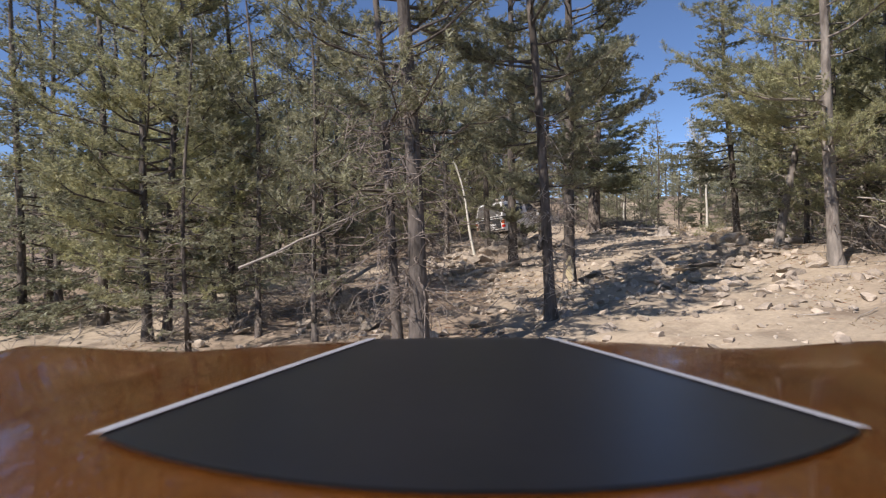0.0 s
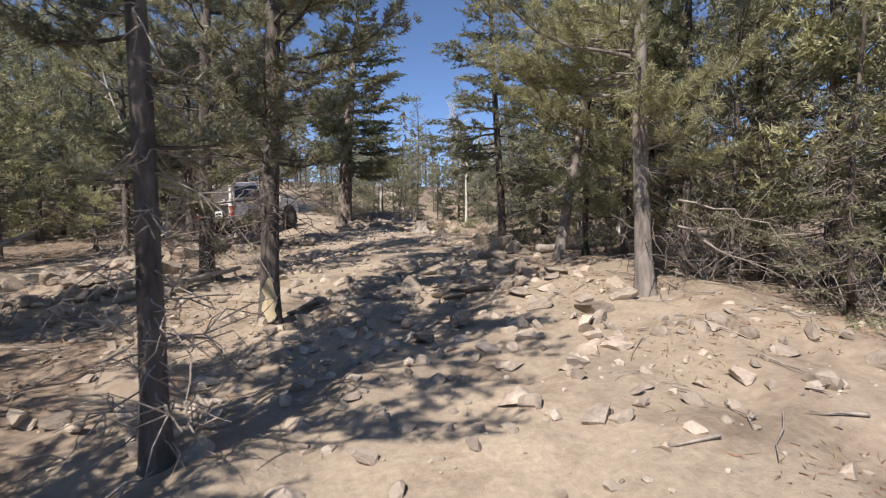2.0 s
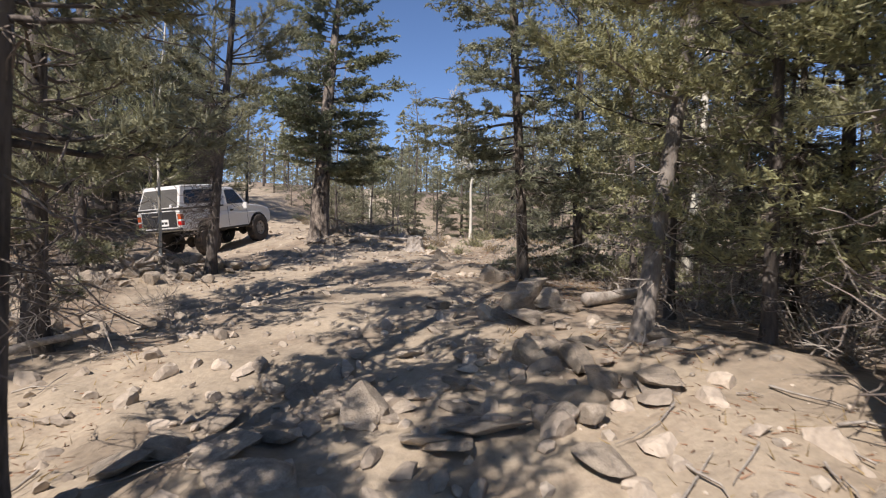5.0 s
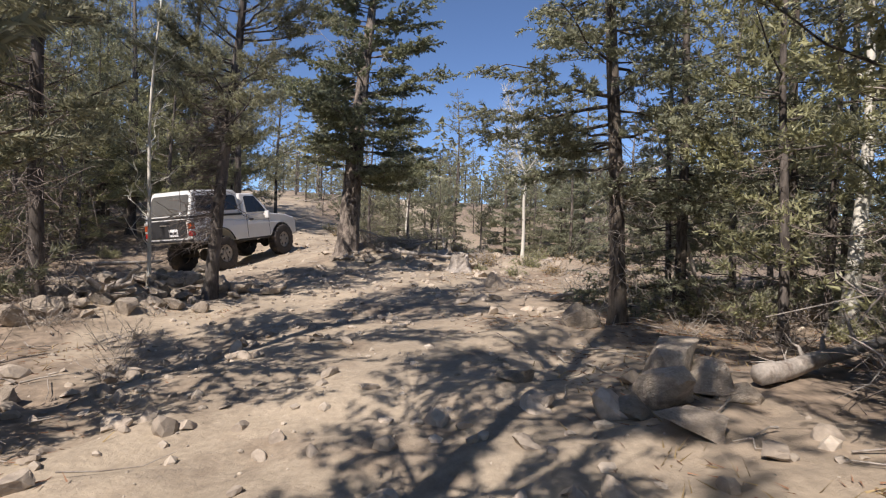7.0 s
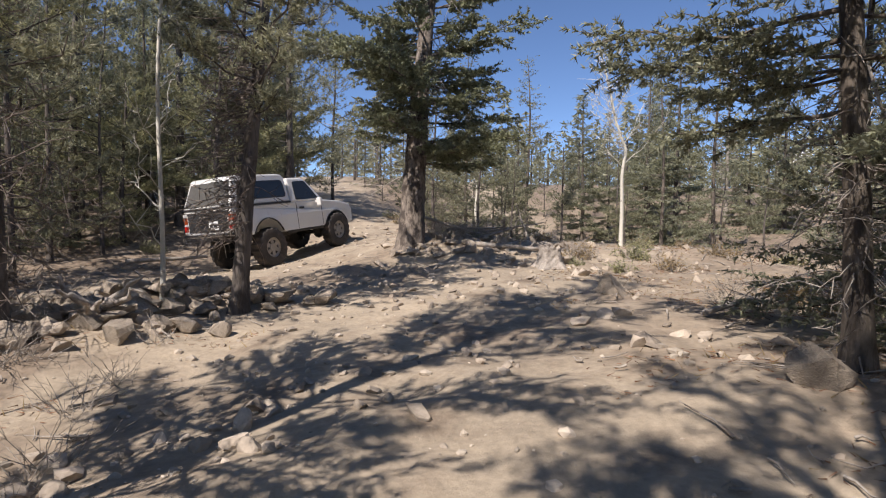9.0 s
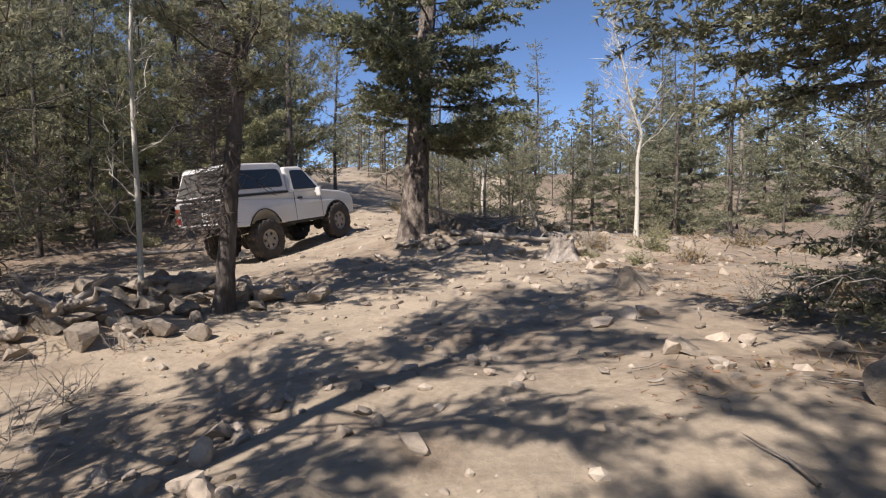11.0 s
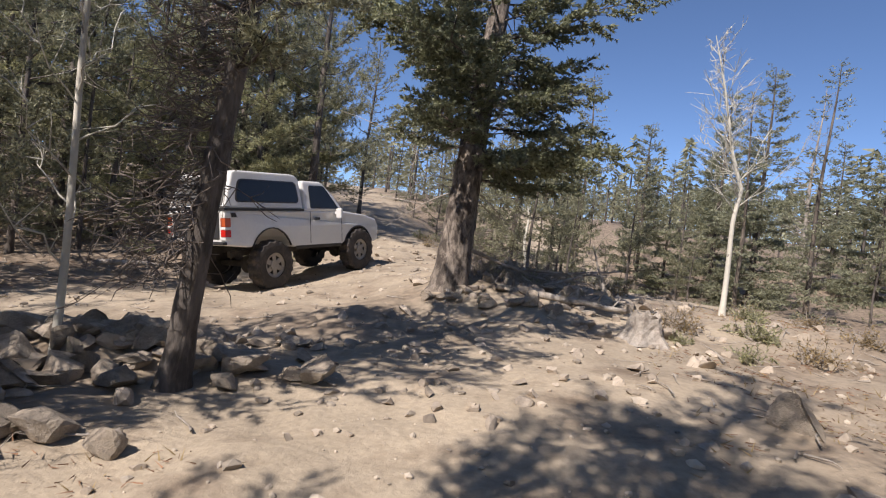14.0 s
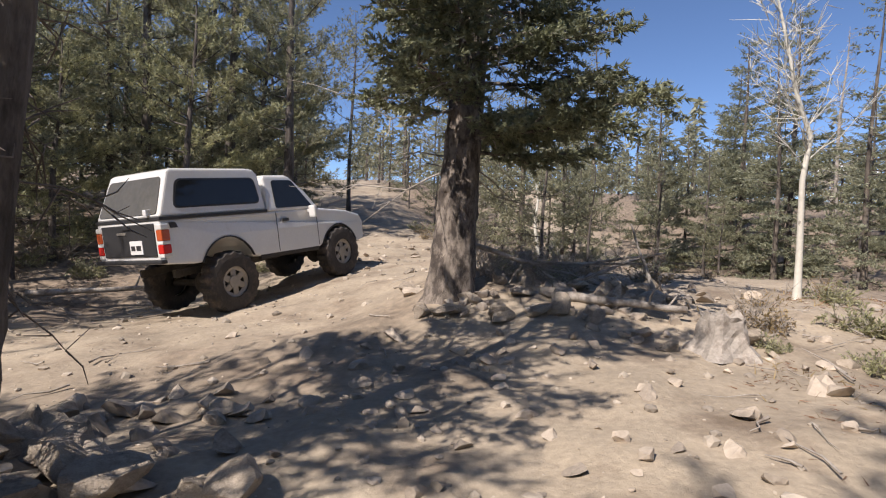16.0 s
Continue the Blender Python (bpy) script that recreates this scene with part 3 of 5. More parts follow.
# behind the white truck and beside the clearing
TALL = conifer("pine_tree", "tall broad dark pine behind the white truck", PINE, 2.8, 28.0, 8.6, 0.12, 61, bare=1.2, reach=1.9, dense=0.95, blades=9, size=1.3, fat=1.0, clump=1.3, wood_step=9, dead=30, dead_high=2.4, dead_mat=M_TWIG_SHADED, crown_mat=M_PINE_DARK)
BUSHY = conifer("pine_tree", "bushy yellowish green pine behind the white truck", PINE, 0.95, 26.8, 5.4, 0.08, 62, bare=0.5, reach=1.9, dense=1.1, blades=10, size=1.3, fat=1.0, clump=1.3, wood_step=9, dead=16, dead_mat=M_TWIG_SHADED)
PLANTED += [(2.8, 28.0), (0.95, 26.8)]
for base, x, y, size in ((TALL, -0.2, 27.9, 1.05), (TALL, -2.4, 26.6, 1.0), (TALL, 1.3, 29.3, 1.1), (BUSHY, -1.1, 26.0, 0.8), (BUSHY, 2.0, 29.4, 1.15), (TALL, -4.3, 27.6, 1.0), (TALL, -3.4, 29.6, 1.1), (TALL, 0.4, 31.0, 1.0), (BUSHY, -3.4, 24.2, 1.0)):
    PLANTED.append((x, y))
    copy_thing(base, scaled(x, y, x * 77 + y * 31, size))
# first two added up-sun, to throw shade over the left track
for x, y, k, size in ((-3.2, 18.6, 0, 1.1), (-1.5, 21.6, 0, 1.0), (-1.3, 28.9, 3, 1.0), (-1.2, 24.9, 2, 0.9), (-1.9, 24.0, 0, 1.0), (-3.0, 25.4, 3, 0.95), (-6.8, 8.9, 3, 0.95), (-7.4, 10.6, 0, 1.1), (-8.3, 11.6, 3, 1.1), (6.2, 9.2, 1, 0.75), (6.5, 10.4, 4, 0.85), (7.5, 9.5, 1, 0.9)):
    PLANTED.append((x, y))
    copy_thing(FINE[k], scaled(x, y, x * 77 + y * 31, size))
THICKET = [
    conifer("pine_tree", "stunted dark pine tangled with dead grey twigs", PINE, 7.6, 8.5, 4.8, 0.035, 51, bare=0.7, reach=0.95, crown_mat=M_PINE_DARK, blades=10, size=1.05, wood_step=9, fat=0.85, dense=0.9, clump=1.2, dead=80, dead_high=2.6, dead_reach=1.0, dead_mat=M_TWIG_SHADED),
    conifer("fir_tree", "stunted dark fir tangled with dead grey twigs", FIR, 7.0, 9.6, 4.2, 0.03, 52, kind="fir", bare=0.4, reach=0.85, crown_mat=M_PINE_DARK, blades=10, size=1.05, wood_step=9, fat=0.85, dense=0.8, clump=1.2, dead=70, dead_high=2.2, dead_reach=1.0, dead_mat=M_TWIG_SHADED),
]
for x, y, k, size in ((6.3, 7.7, 0, 0.85), (6.7, 7.0, 1, 1.0), (7.3, 6.6, 0, 1.1), (7.0, 7.9, 1, 0.9), (8.1, 7.3, 0, 1.0), (8.4, 9.0, 0, 1.1), (8.6, 11.4, 0, 1.1), (9.3, 12.0, 1, 1.1), (8.3, 10.6, 1, 1.0), (6.1, 6.4, 1, 0.8),
                      (-1.6, 6.6, 0, 0.9), (-2.5, 7.3, 0, 1.0), (-2.9, 6.2, 1, 0.9), (-1.9, 9.6, 0, 1.0)):
    PLANTED.append((x, y))
    copy_thing(THICKET[k], scaled(x, y, x * 77 + y * 31, size))
plant(FINE, (7.2, 4.5, 10.5, 12.2), 6, 1.25, 2)
plant(FINE, (6.5, 10.5, 11, 15), 4, 1.2, 12, keep=lambda x, y: x > 7.8 + (y - 10.5) * 0.45)
plant(FINE, (-8, 9.5, -3.5, 14), 7, 1.4, 13, clear=1.5, low=0.7, high=0.95)
plant(THICK, (-14, 1, -8.5, 14), 13, 1.7, 1, clear=1.5, low=0.6, high=0.85)
plant(THICK, (10, 1, 16, 12.2), 14, 1.5, 17)
plant(THICK, (-10, 13, -3.0, 24), 18, 1.5, 3, clear=1.6)
plant(THICK, (-9, 26, -1.5, 36), 24, 1.3, 4, clear=1.8, low=0.95, high=1.4)
plant(THICK, (-1.5, 28.5, 2.6, 36), 8, 1.2, 14, clear=1.8)
SPRUCE = conifer("fir_tree", "dense tall grey-green spruce on the slope", FIR, 15.5, 27.7, 7.2, 0.08, 45, kind="fir", bare=0.2, reach=1.4, blades=6, wood_step=99, fat=1.2, size=1.45, clump=1.4, dense=2.0, dead=6)
PLANTED.append((15.5, 27.7))
for x, y, size in ((15.9, 30.1, 1.0), (13.5, 30.6, 0.82), (15.6, 32.4, 0.66), (20.5, 30.1, 0.75), (20.2, 28.0, 0.9), (11.2, 31.5, 0.62), (18.2, 33.5, 0.9)):
    PLANTED.append((x, y))
    copy_thing(SPRUCE, scaled(x, y, x * 77 + y * 31, size))
plant(SPARSE, (-14, 35, 26, 46), 22, 1.6, 5, clear=1.6, low=0.45, high=0.75)
plant(SPARSE, (6.6, 25, 16, 36), 13, 1.25, 6, clear=1.5, low=0.42, high=0.8)
plant(SPARSE, (13, 24, 25, 36), 7, 1.5, 26, low=0.7, high=1.15)
plant(SPARSE, (-2, 29, 12, 40), 17, 1.1, 16, clear=1.5, low=0.4, high=0.65)
plant(SPARSE[3:], (6.8, 23.5, 16, 29), 8, 0.9, 7, low=0.5, high=1.0)
plant(SPARSE, (13, 13, 26, 24), 14, 1.7, 8, low=0.6, high=0.95)
# added out of view behind and beside the drive, for shadows and reflections
plant(SPARSE, (-20, -16, 14, -3), 5, 2.4, 9)
plant(SPARSE, (-18, 0, -13, 40), 6, 2.2, 10)
plant(SPARSE, (16, -2, 28, 14), 5, 2.4, 11)


# far woods all round, too distant to tell tree from tree
def far_woods():
    rng = np.random.default_rng(77)
    n = 1500
    x, y = rng.uniform(-60, 70, n), rng.uniform(-22, 95, n)
    keep = ((y > 40) | (x < -16) | (x > 20)) & (track(x, y) > 1.5) & (np.hypot(x - 3, y - 12) > 17)
    x, y = x[keep], y[keep]
    n, k = len(x), 130
    tall, wide = rng.uniform(3.2, 5.5, n), rng.uniform(0.8, 1.2, n)
    base = np.stack([x, y, ground(x, y)], -1)
    t = rng.uniform(0.08, 1, (n, k)) ** 0.9
    a = rng.uniform(0, 6.28, (n, k))
    r = wide[:, None] * (1 - t) ** 0.8 * rng.uniform(0.25, 1, (n, k))
    out = np.stack([np.cos(a), np.sin(a), np.full((n, k), -0.25)], -1)
    at = base[:, None] + np.stack([np.cos(a) * r, np.sin(a) * r, t * tall[:, None]], -1)
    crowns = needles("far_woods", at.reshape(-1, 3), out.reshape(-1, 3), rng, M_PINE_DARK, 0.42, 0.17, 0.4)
    tagged(new("far_woods", crowns), "dense dark conifer woods on the far slopes", "woods", kind="stuff")
    w = Wood()
    for i in range(n):
        if base[i, 1] < 60 and -25 < base[i, 0] < 32:
            w.tube(np.stack([base[i], base[i] + (0, 0, tall[i] * 0.6)]), (0.08, 0.04), 5)
    tagged(new("far_trunks", w.mesh("far_trunks", M_BARK)), "thin dark trunks of the far woods", "woods", kind="stuff")


far_woods()


# ---- rocks ----
def stone_mesh(name, seed, mat, cuts=14, detail=3):
    """A broken block: a ball cut by random planes, roughened."""
    rng = random.Random(seed)
    bm = bmesh.new()
    bmesh.ops.create_icosphere(bm, subdivisions=detail, radius=1)
    for _ in range(cuts):
        d = Vector((rng.gauss(0, 1), rng.gauss(0, 1), rng.gauss(0, 1))).normalized()
        k = rng.uniform(0.3, 0.66)
        for v in bm.verts:
            over = v.co.dot(d) - k
            if over > 0:
                v.co -= d * over
    for v in bm.verts:
        v.co += v.co.normalized() * noise.noise(v.co * 2.2 + Vector((seed, 0, 0))) * 0.05
    me = bpy.data.meshes.new(name)
    bm.to_mesh(me)
    bm.free()
    me.materials.append(mat)
    return me


M_STONES = material("small_granite", (0.40, 0.335, 0.265), 0.93, vary=0.2, scale=2.5, fine=30, bump=0.5, second=(0.25, 0.21, 0.17), spots=(0.5, 0.65), per_island=0.3)
SMALL = [stone_mesh("small_rock", 80 + i, M_STONES, 12, 2) for i in range(6)]
STONES = [stone_mesh("rock", 50 + i, M_ROCK) for i in range(12)]


def stone_pose(x, y, size, rng, flat, lift):
    sx, sy = size * rng.uniform(0.8, 1.3), size * rng.uniform(0.75, 1.15)
    return Matrix.LocRotScale((x, y, gz(x, y) + size * flat * lift), Euler((rng.uniform(-0.3, 0.3), rng.uniform(-0.3, 0.3), rng.uniform(0, 6.28))), (sx, sy, size * flat))


def rock(x, y, size, rng, label, flat=0.65, lift=0.25, name="rock", m=None):
    ob = new(name, rng.choice(STONES))
    ob.matrix_world = m or stone_pose(x, y, size, rng, flat, lift)
    return tagged(ob, label, "rock", "loose rocks")


def scatter_rocks():
    rng = random.Random(5)
    lying = []
    # rock piles: x, y, spread across, spread along, how many, smallest, largest, label
    for cx, cy, rx, ry, n, lo, hi, label in (
            (1.25, 16.3, 1.0, 0.75, 120, 0.13, 0.27, "jagged pale rock in the pile beside the track"),
            (0.1, 13.1, 1.1, 1.5, 100, 0.12, 0.27, "jagged pale rock in the pile beside the track"),
            (0.3, 11.5, 1.5, 1.6, 40, 0.06, 0.24, "jagged pale rock in the pile beside the track"),
            (4.7, 9.2, 0.8, 1.3, 40, 0.08, 0.26, "weathered boulder at the foot of the bank"),
            (5.3, 11.2, 0.5, 0.6, 12, 0.10, 0.26, "stacked pale boulder on the bank"),
            (2.0, 17.4, 1.1, 0.45, 80, 0.13, 0.28, "jagged pale rock in the pile beside the rutted track"),
            (2.95, 18.3, 0.6, 0.4, 18, 0.10, 0.19, "pale rock at the edge of the rutted track"),
            (3.4, 10.0, 1.1, 1.3, 34, 0.05, 0.17, "pale rock set in the rough track"),
            (3.4, 18.2, 1.4, 1.4, 30, 0.04, 0.13, "pale stone on the sunlit dirt"),
            (5.8, 18.6, 1.8, 1.6, 46, 0.04, 0.14, "pale stone half buried in the slope"),
            (6.6, 21.4, 1.6, 1.2, 40, 0.06, 0.20, "pale rock among dead branches"),
            (8.4, 19.2, 2.4, 1.8, 46, 0.05, 0.17, "pale stone on the bank"),
            (-0.8, 6.8, 2.0, 2.0, 50, 0.06, 0.25, "pale rock among fallen twigs"),
            (2.6, 7.8, 1.3, 1.6, 60, 0.05, 0.17, "pale rock set in the rough track"),
            (4.1, 6.5, 1.1, 1.4, 40, 0.05, 0.20, "pale rock at the edge of the track"),
            (2.3, 12.5, 1.2, 1.6, 36, 0.05, 0.17, "pale rock beside the track"),
            (2.4, 8.0, 3.4, 4.2, 330, 0.04, 0.13, "broken stone in the rough track"),
            (3.6, 14.5, 1.6, 2.0, 60, 0.03, 0.09, "small stone on the track"),
            (5.0, 16.8, 1.8, 1.6, 70, 0.03, 0.10, "small stone on the track"),
            (1.5, 4.5, 1.6, 2.0, 60, 0.03, 0.10, "small stone on the track"),
            (3.6, 9.6, 1.5, 1.0, 26, 0.17, 0.34, "flat pale rock slab set in the rough track"),
            (4.6, 26.4, 1.8, 2.6, 60, 0.04, 0.16, "pale stone in the rutted climbing track"),
            (6.2, 19.8, 1.5, 0.8, 80, 0.08, 0.24, "weathered rock heaped below the old fir"),
            (6.4, 14.2, 0.9, 0.9, 12, 0.07, 0.18, "pale rock under the fir")):
        for _ in range(n):
            x, y = cx + rng.gauss(0, 0.55) * rx, cy + rng.gauss(0, 0.55) * ry
            size = rng.uniform(lo, hi) * rng.uniform(0.7, 1.0)
            low = "slab" in label
            lying.append((size, stone_pose(x, y, size, rng, rng.uniform(0.25, 0.4) if low else rng.uniform(0.5, 0.8), 0.1 if low else 0.4 if "pile" in label else 0.3), label))
    lying.sort(key=lambda r: -r[0])
    for size, m, label in lying[:299]:
        rock(0, 0, size, rng, label, m=m)
    # the smaller ones, joined
    v, f, count = [], [], 0
    for size, m, label in lying[299:]:
        me = rng.choice(SMALL)
        v += [m @ p.co for p in me.vertices]
        f += [[i + count for i in t.vertices] for t in me.polygons]
        count += len(me.vertices)
    tagged(new("loose_stones", mesh_of("loose_stones", [tuple(p) for p in v], f, M_STONES)), "small pale broken stones lying about", "stones", kind="stuff")
    rock(6.62, 16.15, 0.24, rng, "dark boulder lying alone beside the track", 0.75, 0.35, name="boulder")
    rock(6.1, 13.05, 0.3, rng, "large pale boulder under the fir", 0.7, 0.3, name="boulder")
    rock(5.55, 11.3, 0.33, rng, "large pale boulder on the bank", 0.9, 0.5, name="boulder")
    rock(5.3, 11.05, 0.24, rng, "pale boulder leaning on a larger one", 0.8, 0.4, name="boulder")
    rock(3.55, 9.65, 0.30, rng, "rounded pale boulder in the track", 0.55, 0.4, name="boulder")
    rock(1.92, 15.7, 0.23, rng, "large pale boulder at the end of the rock pile", 0.8, 0.4, name="boulder")


def scatter_gravel():
    """Loose gravel all over the tracks and the bank."""
    rng = np.random.default_rng(8)
    n = 9500
    x, y = rng.uniform(-5, 12, n), rng.uniform(-1, 28, n)
    keep = (rng.random(n) < np.exp(-np.maximum(track(x, y) - 1.6, 0) / 1.3)) | (rng.random(n) < 0.25)
    x, y = x[keep], y[keep]
    r = 0.008 + 0.045 * rng.random(len(x)) ** 4
    z = ground(x, y)
    bm = bmesh.new()
    bmesh.ops.create_icosphere(bm, subdivisions=1, radius=1)
    ico, f = np.array([v.co for v in bm.verts]) * (1, 1, 0.7), np.array([[v.index for v in t.verts] for t in bm.faces])
    bm.free()
    a = rng.uniform(0, 6.28, len(x))
    v = np.repeat(ico[None], len(x), 0) * rng.uniform(0.65, 1.2, (len(x), 12, 1)) * r[:, None, None] * rng.uniform(0.7, 1.3, (len(x), 1, 3))
    c, s = np.cos(a)[:, None], np.sin(a)[:, None]
    v = np.stack([v[..., 0] * c - v[..., 1] * s, v[..., 0] * s + v[..., 1] * c, v[..., 2]], -1)
    v += np.stack([x, y, z + r * 0.15], -1)[:, None]
    faces = (f[None] + 12 * np.arange(len(x))[:, None, None]).reshape(-1, 3)
    tagged(new("gravel", mesh_of("gravel", v.reshape(-1, 3), faces, M_PEBBLE)), "loose pale gravel strewn over the dirt", "gravel", kind="stuff")


scatter_rocks()
scatter_gravel()


# ---- the white pickup truck ----
M_WHITE = material("white_car_paint", (0.72, 0.71, 0.68), 0.28, vary=0.05, scale=1.5, fine=30, bump=0, coat=0.6, second=(0.50, 0.45, 0.38), spots=(0.62, 0.85))
M_GLASS = material("tinted_glass", (0.02, 0.022, 0.022), 0.06, vary=0.1, scale=1, fine=5, bump=0)
M_DUSTY_GLASS = material("dusty_glass", (0.10, 0.095, 0.085), 0.25, vary=0.15, scale=2, fine=12, bump=0)
M_RUBBER = material("tyre_rubber", (0.045, 0.04, 0.036), 0.85, vary=0.25, scale=4, fine=40, bump=0.4, second=(0.13, 0.10, 0.08), spots=(0.5, 0.75))
M_ALLOY = material("dusty_alloy", (0.30, 0.275, 0.24), 0.55, 0.35, vary=0.15, scale=5, fine=30, bump=0.1)
M_BLACK = material("black_plastic", (0.03, 0.03, 0.032), 0.55, vary=0.15, scale=4, fine=30, bump=0.1)
M_UNDER = material("dusty_steel", (0.055, 0.048, 0.04), 0.8, 0.2, vary=0.3, scale=5, fine=30, bump=0.3)
M_RED = material("red_lens", (0.55, 0.02, 0.015), 0.15, vary=0.05, bump=0)
M_AMBER = material("amber_lens", (0.50, 0.10, 0.035), 0.15, vary=0.05, bump=0)
M_CLEAR = material("clear_lens", (0.75, 0.75, 0.74), 0.12, vary=0.05, bump=0)


def prism(bm, outline, x0, x1, taper=None):
    """Extrudes an outline of (y, z) across from x0 to x1; taper(y, z) gives the factor on x."""
    k = taper or (lambda y, z: 1.0)
    a = [bm.verts.new((x0 * k(y, z), y, z)) for y, z in outline]
    b = [bm.verts.new((x1 * k(y, z), y, z)) for y, z in outline]
    n = len(outline)
    bm.faces.new(a)
    bm.faces.new(list(reversed(b)))
    for i in range(n):
        bm.faces.new((a[(i + 1) % n], a[i], b[i], b[(i + 1) % n]))
    bmesh.ops.recalc_face_normals(bm, faces=bm.faces)


def rounded(bm, width, segments=3, angle=0.35):
    edges = [e for e in bm.edges if len(e.link_faces) == 2 and e.calc_face_angle() > angle]
    bmesh.ops.bevel(bm, geom=edges, offset=width, segments=segments, affect="EDGES", profile=0.6)


def arch(cy, r, z0, n=8):
    """Corners of a wheel arch over cy, from front to rear, open at height z0."""
    a0 = math.asin(min(1, (z0 - 0.40) / r))
    return [(cy + r * math.cos(a), 0.40 + r * math.sin(a)) for a in np.linspace(a0, math.pi - a0, n)]


def wheel(parent, x, y, side, steer=0.0, r=0.415, w=0.29):
    """A wheel with a knobbly tyre and a spoked rim."""
    hub = child("wheel", None, parent)
    hub.matrix_local = pose(x, y, r, 0, 0, steer)
    t = bmesh.new()
    prof = [(0.50, -0.5), (0.78, -0.52), (0.93, -0.48), (0.985, -0.36), (1.0, 0), (0.985, 0.36), (0.93, 0.48), (0.78, 0.52), (0.50, 0.5)]
    n = 72
    rings = []
    for i in range(n):
        a = 2 * math.pi * i / n
        lug = 0.965 if i % 4 > 1 else 1.015
        rings.append([t.verts.new((q * w, r * p * (lug if p > 0.9 else 1) * math.cos(a), r * p * (lug if p > 0.9 else 1) * math.sin(a))) for p, q in prof])
    for i in range(n):
        A, B = rings[i], rings[(i + 1) % n]
        for j in range(len(prof) - 1):
            t.faces.new((A[j], B[j], B[j + 1], A[j + 1]))
    bmesh.ops.recalc_face_normals(t, faces=t.faces)
    tyre = part("tyre", t, M_RUBBER, hub)
    k = bmesh.new()
    out = side * w
    for p, q0, q1 in ((0.515, -0.1, 0.47), (0.22, 0.1, 0.40)):
        made = bmesh.ops.create_cone(k, cap_ends=p < 0.3, segments=28, radius1=r * p, radius2=r * p * 0.94, depth=abs(out) * (q1 - q0))["verts"]
        bmesh.ops.transform(k, matrix=pose(side * w * (q0 + q1) / 2, 0, 0, 0, 90 * side), verts=made)
    for i in range(6):
        box(k, (out * 0.30, -0.042, r * 0.1), (out * 0.36, 0.042, r * 0.42), 0.012, pose(0, 0, 0, 60 * i))
    inner, outer = [[k.verts.new((out * q, r * p * math.cos(math.pi * i / 14), r * p * math.sin(math.pi * i / 14))) for i in range(28)] for p, q in ((0.37, 0.34), (0.505, 0.42))]
    for i in range(28):
        k.faces.new((inner[i], inner[(i + 1) % 28], outer[(i + 1) % 28], outer[i]))
    bmesh.ops.recalc_face_normals(k, faces=k.faces)
    part("rim", k, M_ALLOY, hub, "dusty alloy rim")
    d = bmesh.new()
    made = bmesh.ops.create_cone(d, cap_ends=True, segments=24, radius1=r * 0.5, radius2=r * 0.5, depth=w * 0.1)["verts"]
    bmesh.ops.transform(d, matrix=pose(out * 0.1, 0, 0, 0, 90), verts=made)
    part("brake_drum", d, M_UNDER, hub, "dark dusty brake drum")
    return hub


def pane(bm, corners, depth, radius=0.06, n=5):
    """A thin slab over four corners, with rounded corners."""
    c = [Vector(p) for p in corners]
    nrm = (c[1] - c[0]).cross(c[3] - c[0]).normalized()
    loop = []
    for i in range(4):
        p, a, b = c[i], c[i - 1], c[(i + 1) % 4]
        s, e = p + (a - p).normalized() * radius, p + (b - p).normalized() * radius
        for k in range(n + 1):
            t = k / n
            loop.append((1 - t) ** 2 * s + 2 * t * (1 - t) * p + t * t * e)
    lo, hi = [bm.verts.new(p - nrm * depth) for p in loop], [bm.verts.new(p + nrm * depth) for p in loop]
    bm.faces.new(hi)
    bm.faces.new(list(reversed(lo)))
    for i in range(len(loop)):
        j = (i + 1) % len(loop)
        bm.faces.new((lo[i], lo[j], hi[j], hi[i]))
    bmesh.ops.recalc_face_normals(bm, faces=bm.faces)


def panel(bm, corners, depth, inset=0.0):
    """A thin slab over four corners, its face moved out by depth."""
    c = [Vector(p) for p in corners]
    nrm = (c[1] - c[0]).cross(c[3] - c[0]).normalized()
    mid = sum(c, Vector()) / 4
    c = [p + (mid - p).normalized() * inset for p in c]
    lo, hi = [bm.verts.new(p - nrm * depth) for p in c], [bm.verts.new(p + nrm * depth) for p in c]
    bm.faces.new(hi)
    bm.faces.new(list(reversed(lo)))
    for i in range(4):
        bm.faces.new((lo[i], lo[(i + 1) % 4], hi[(i + 1) % 4], hi[i]))
    bmesh.ops.recalc_face_normals(bm, faces=bm.faces)


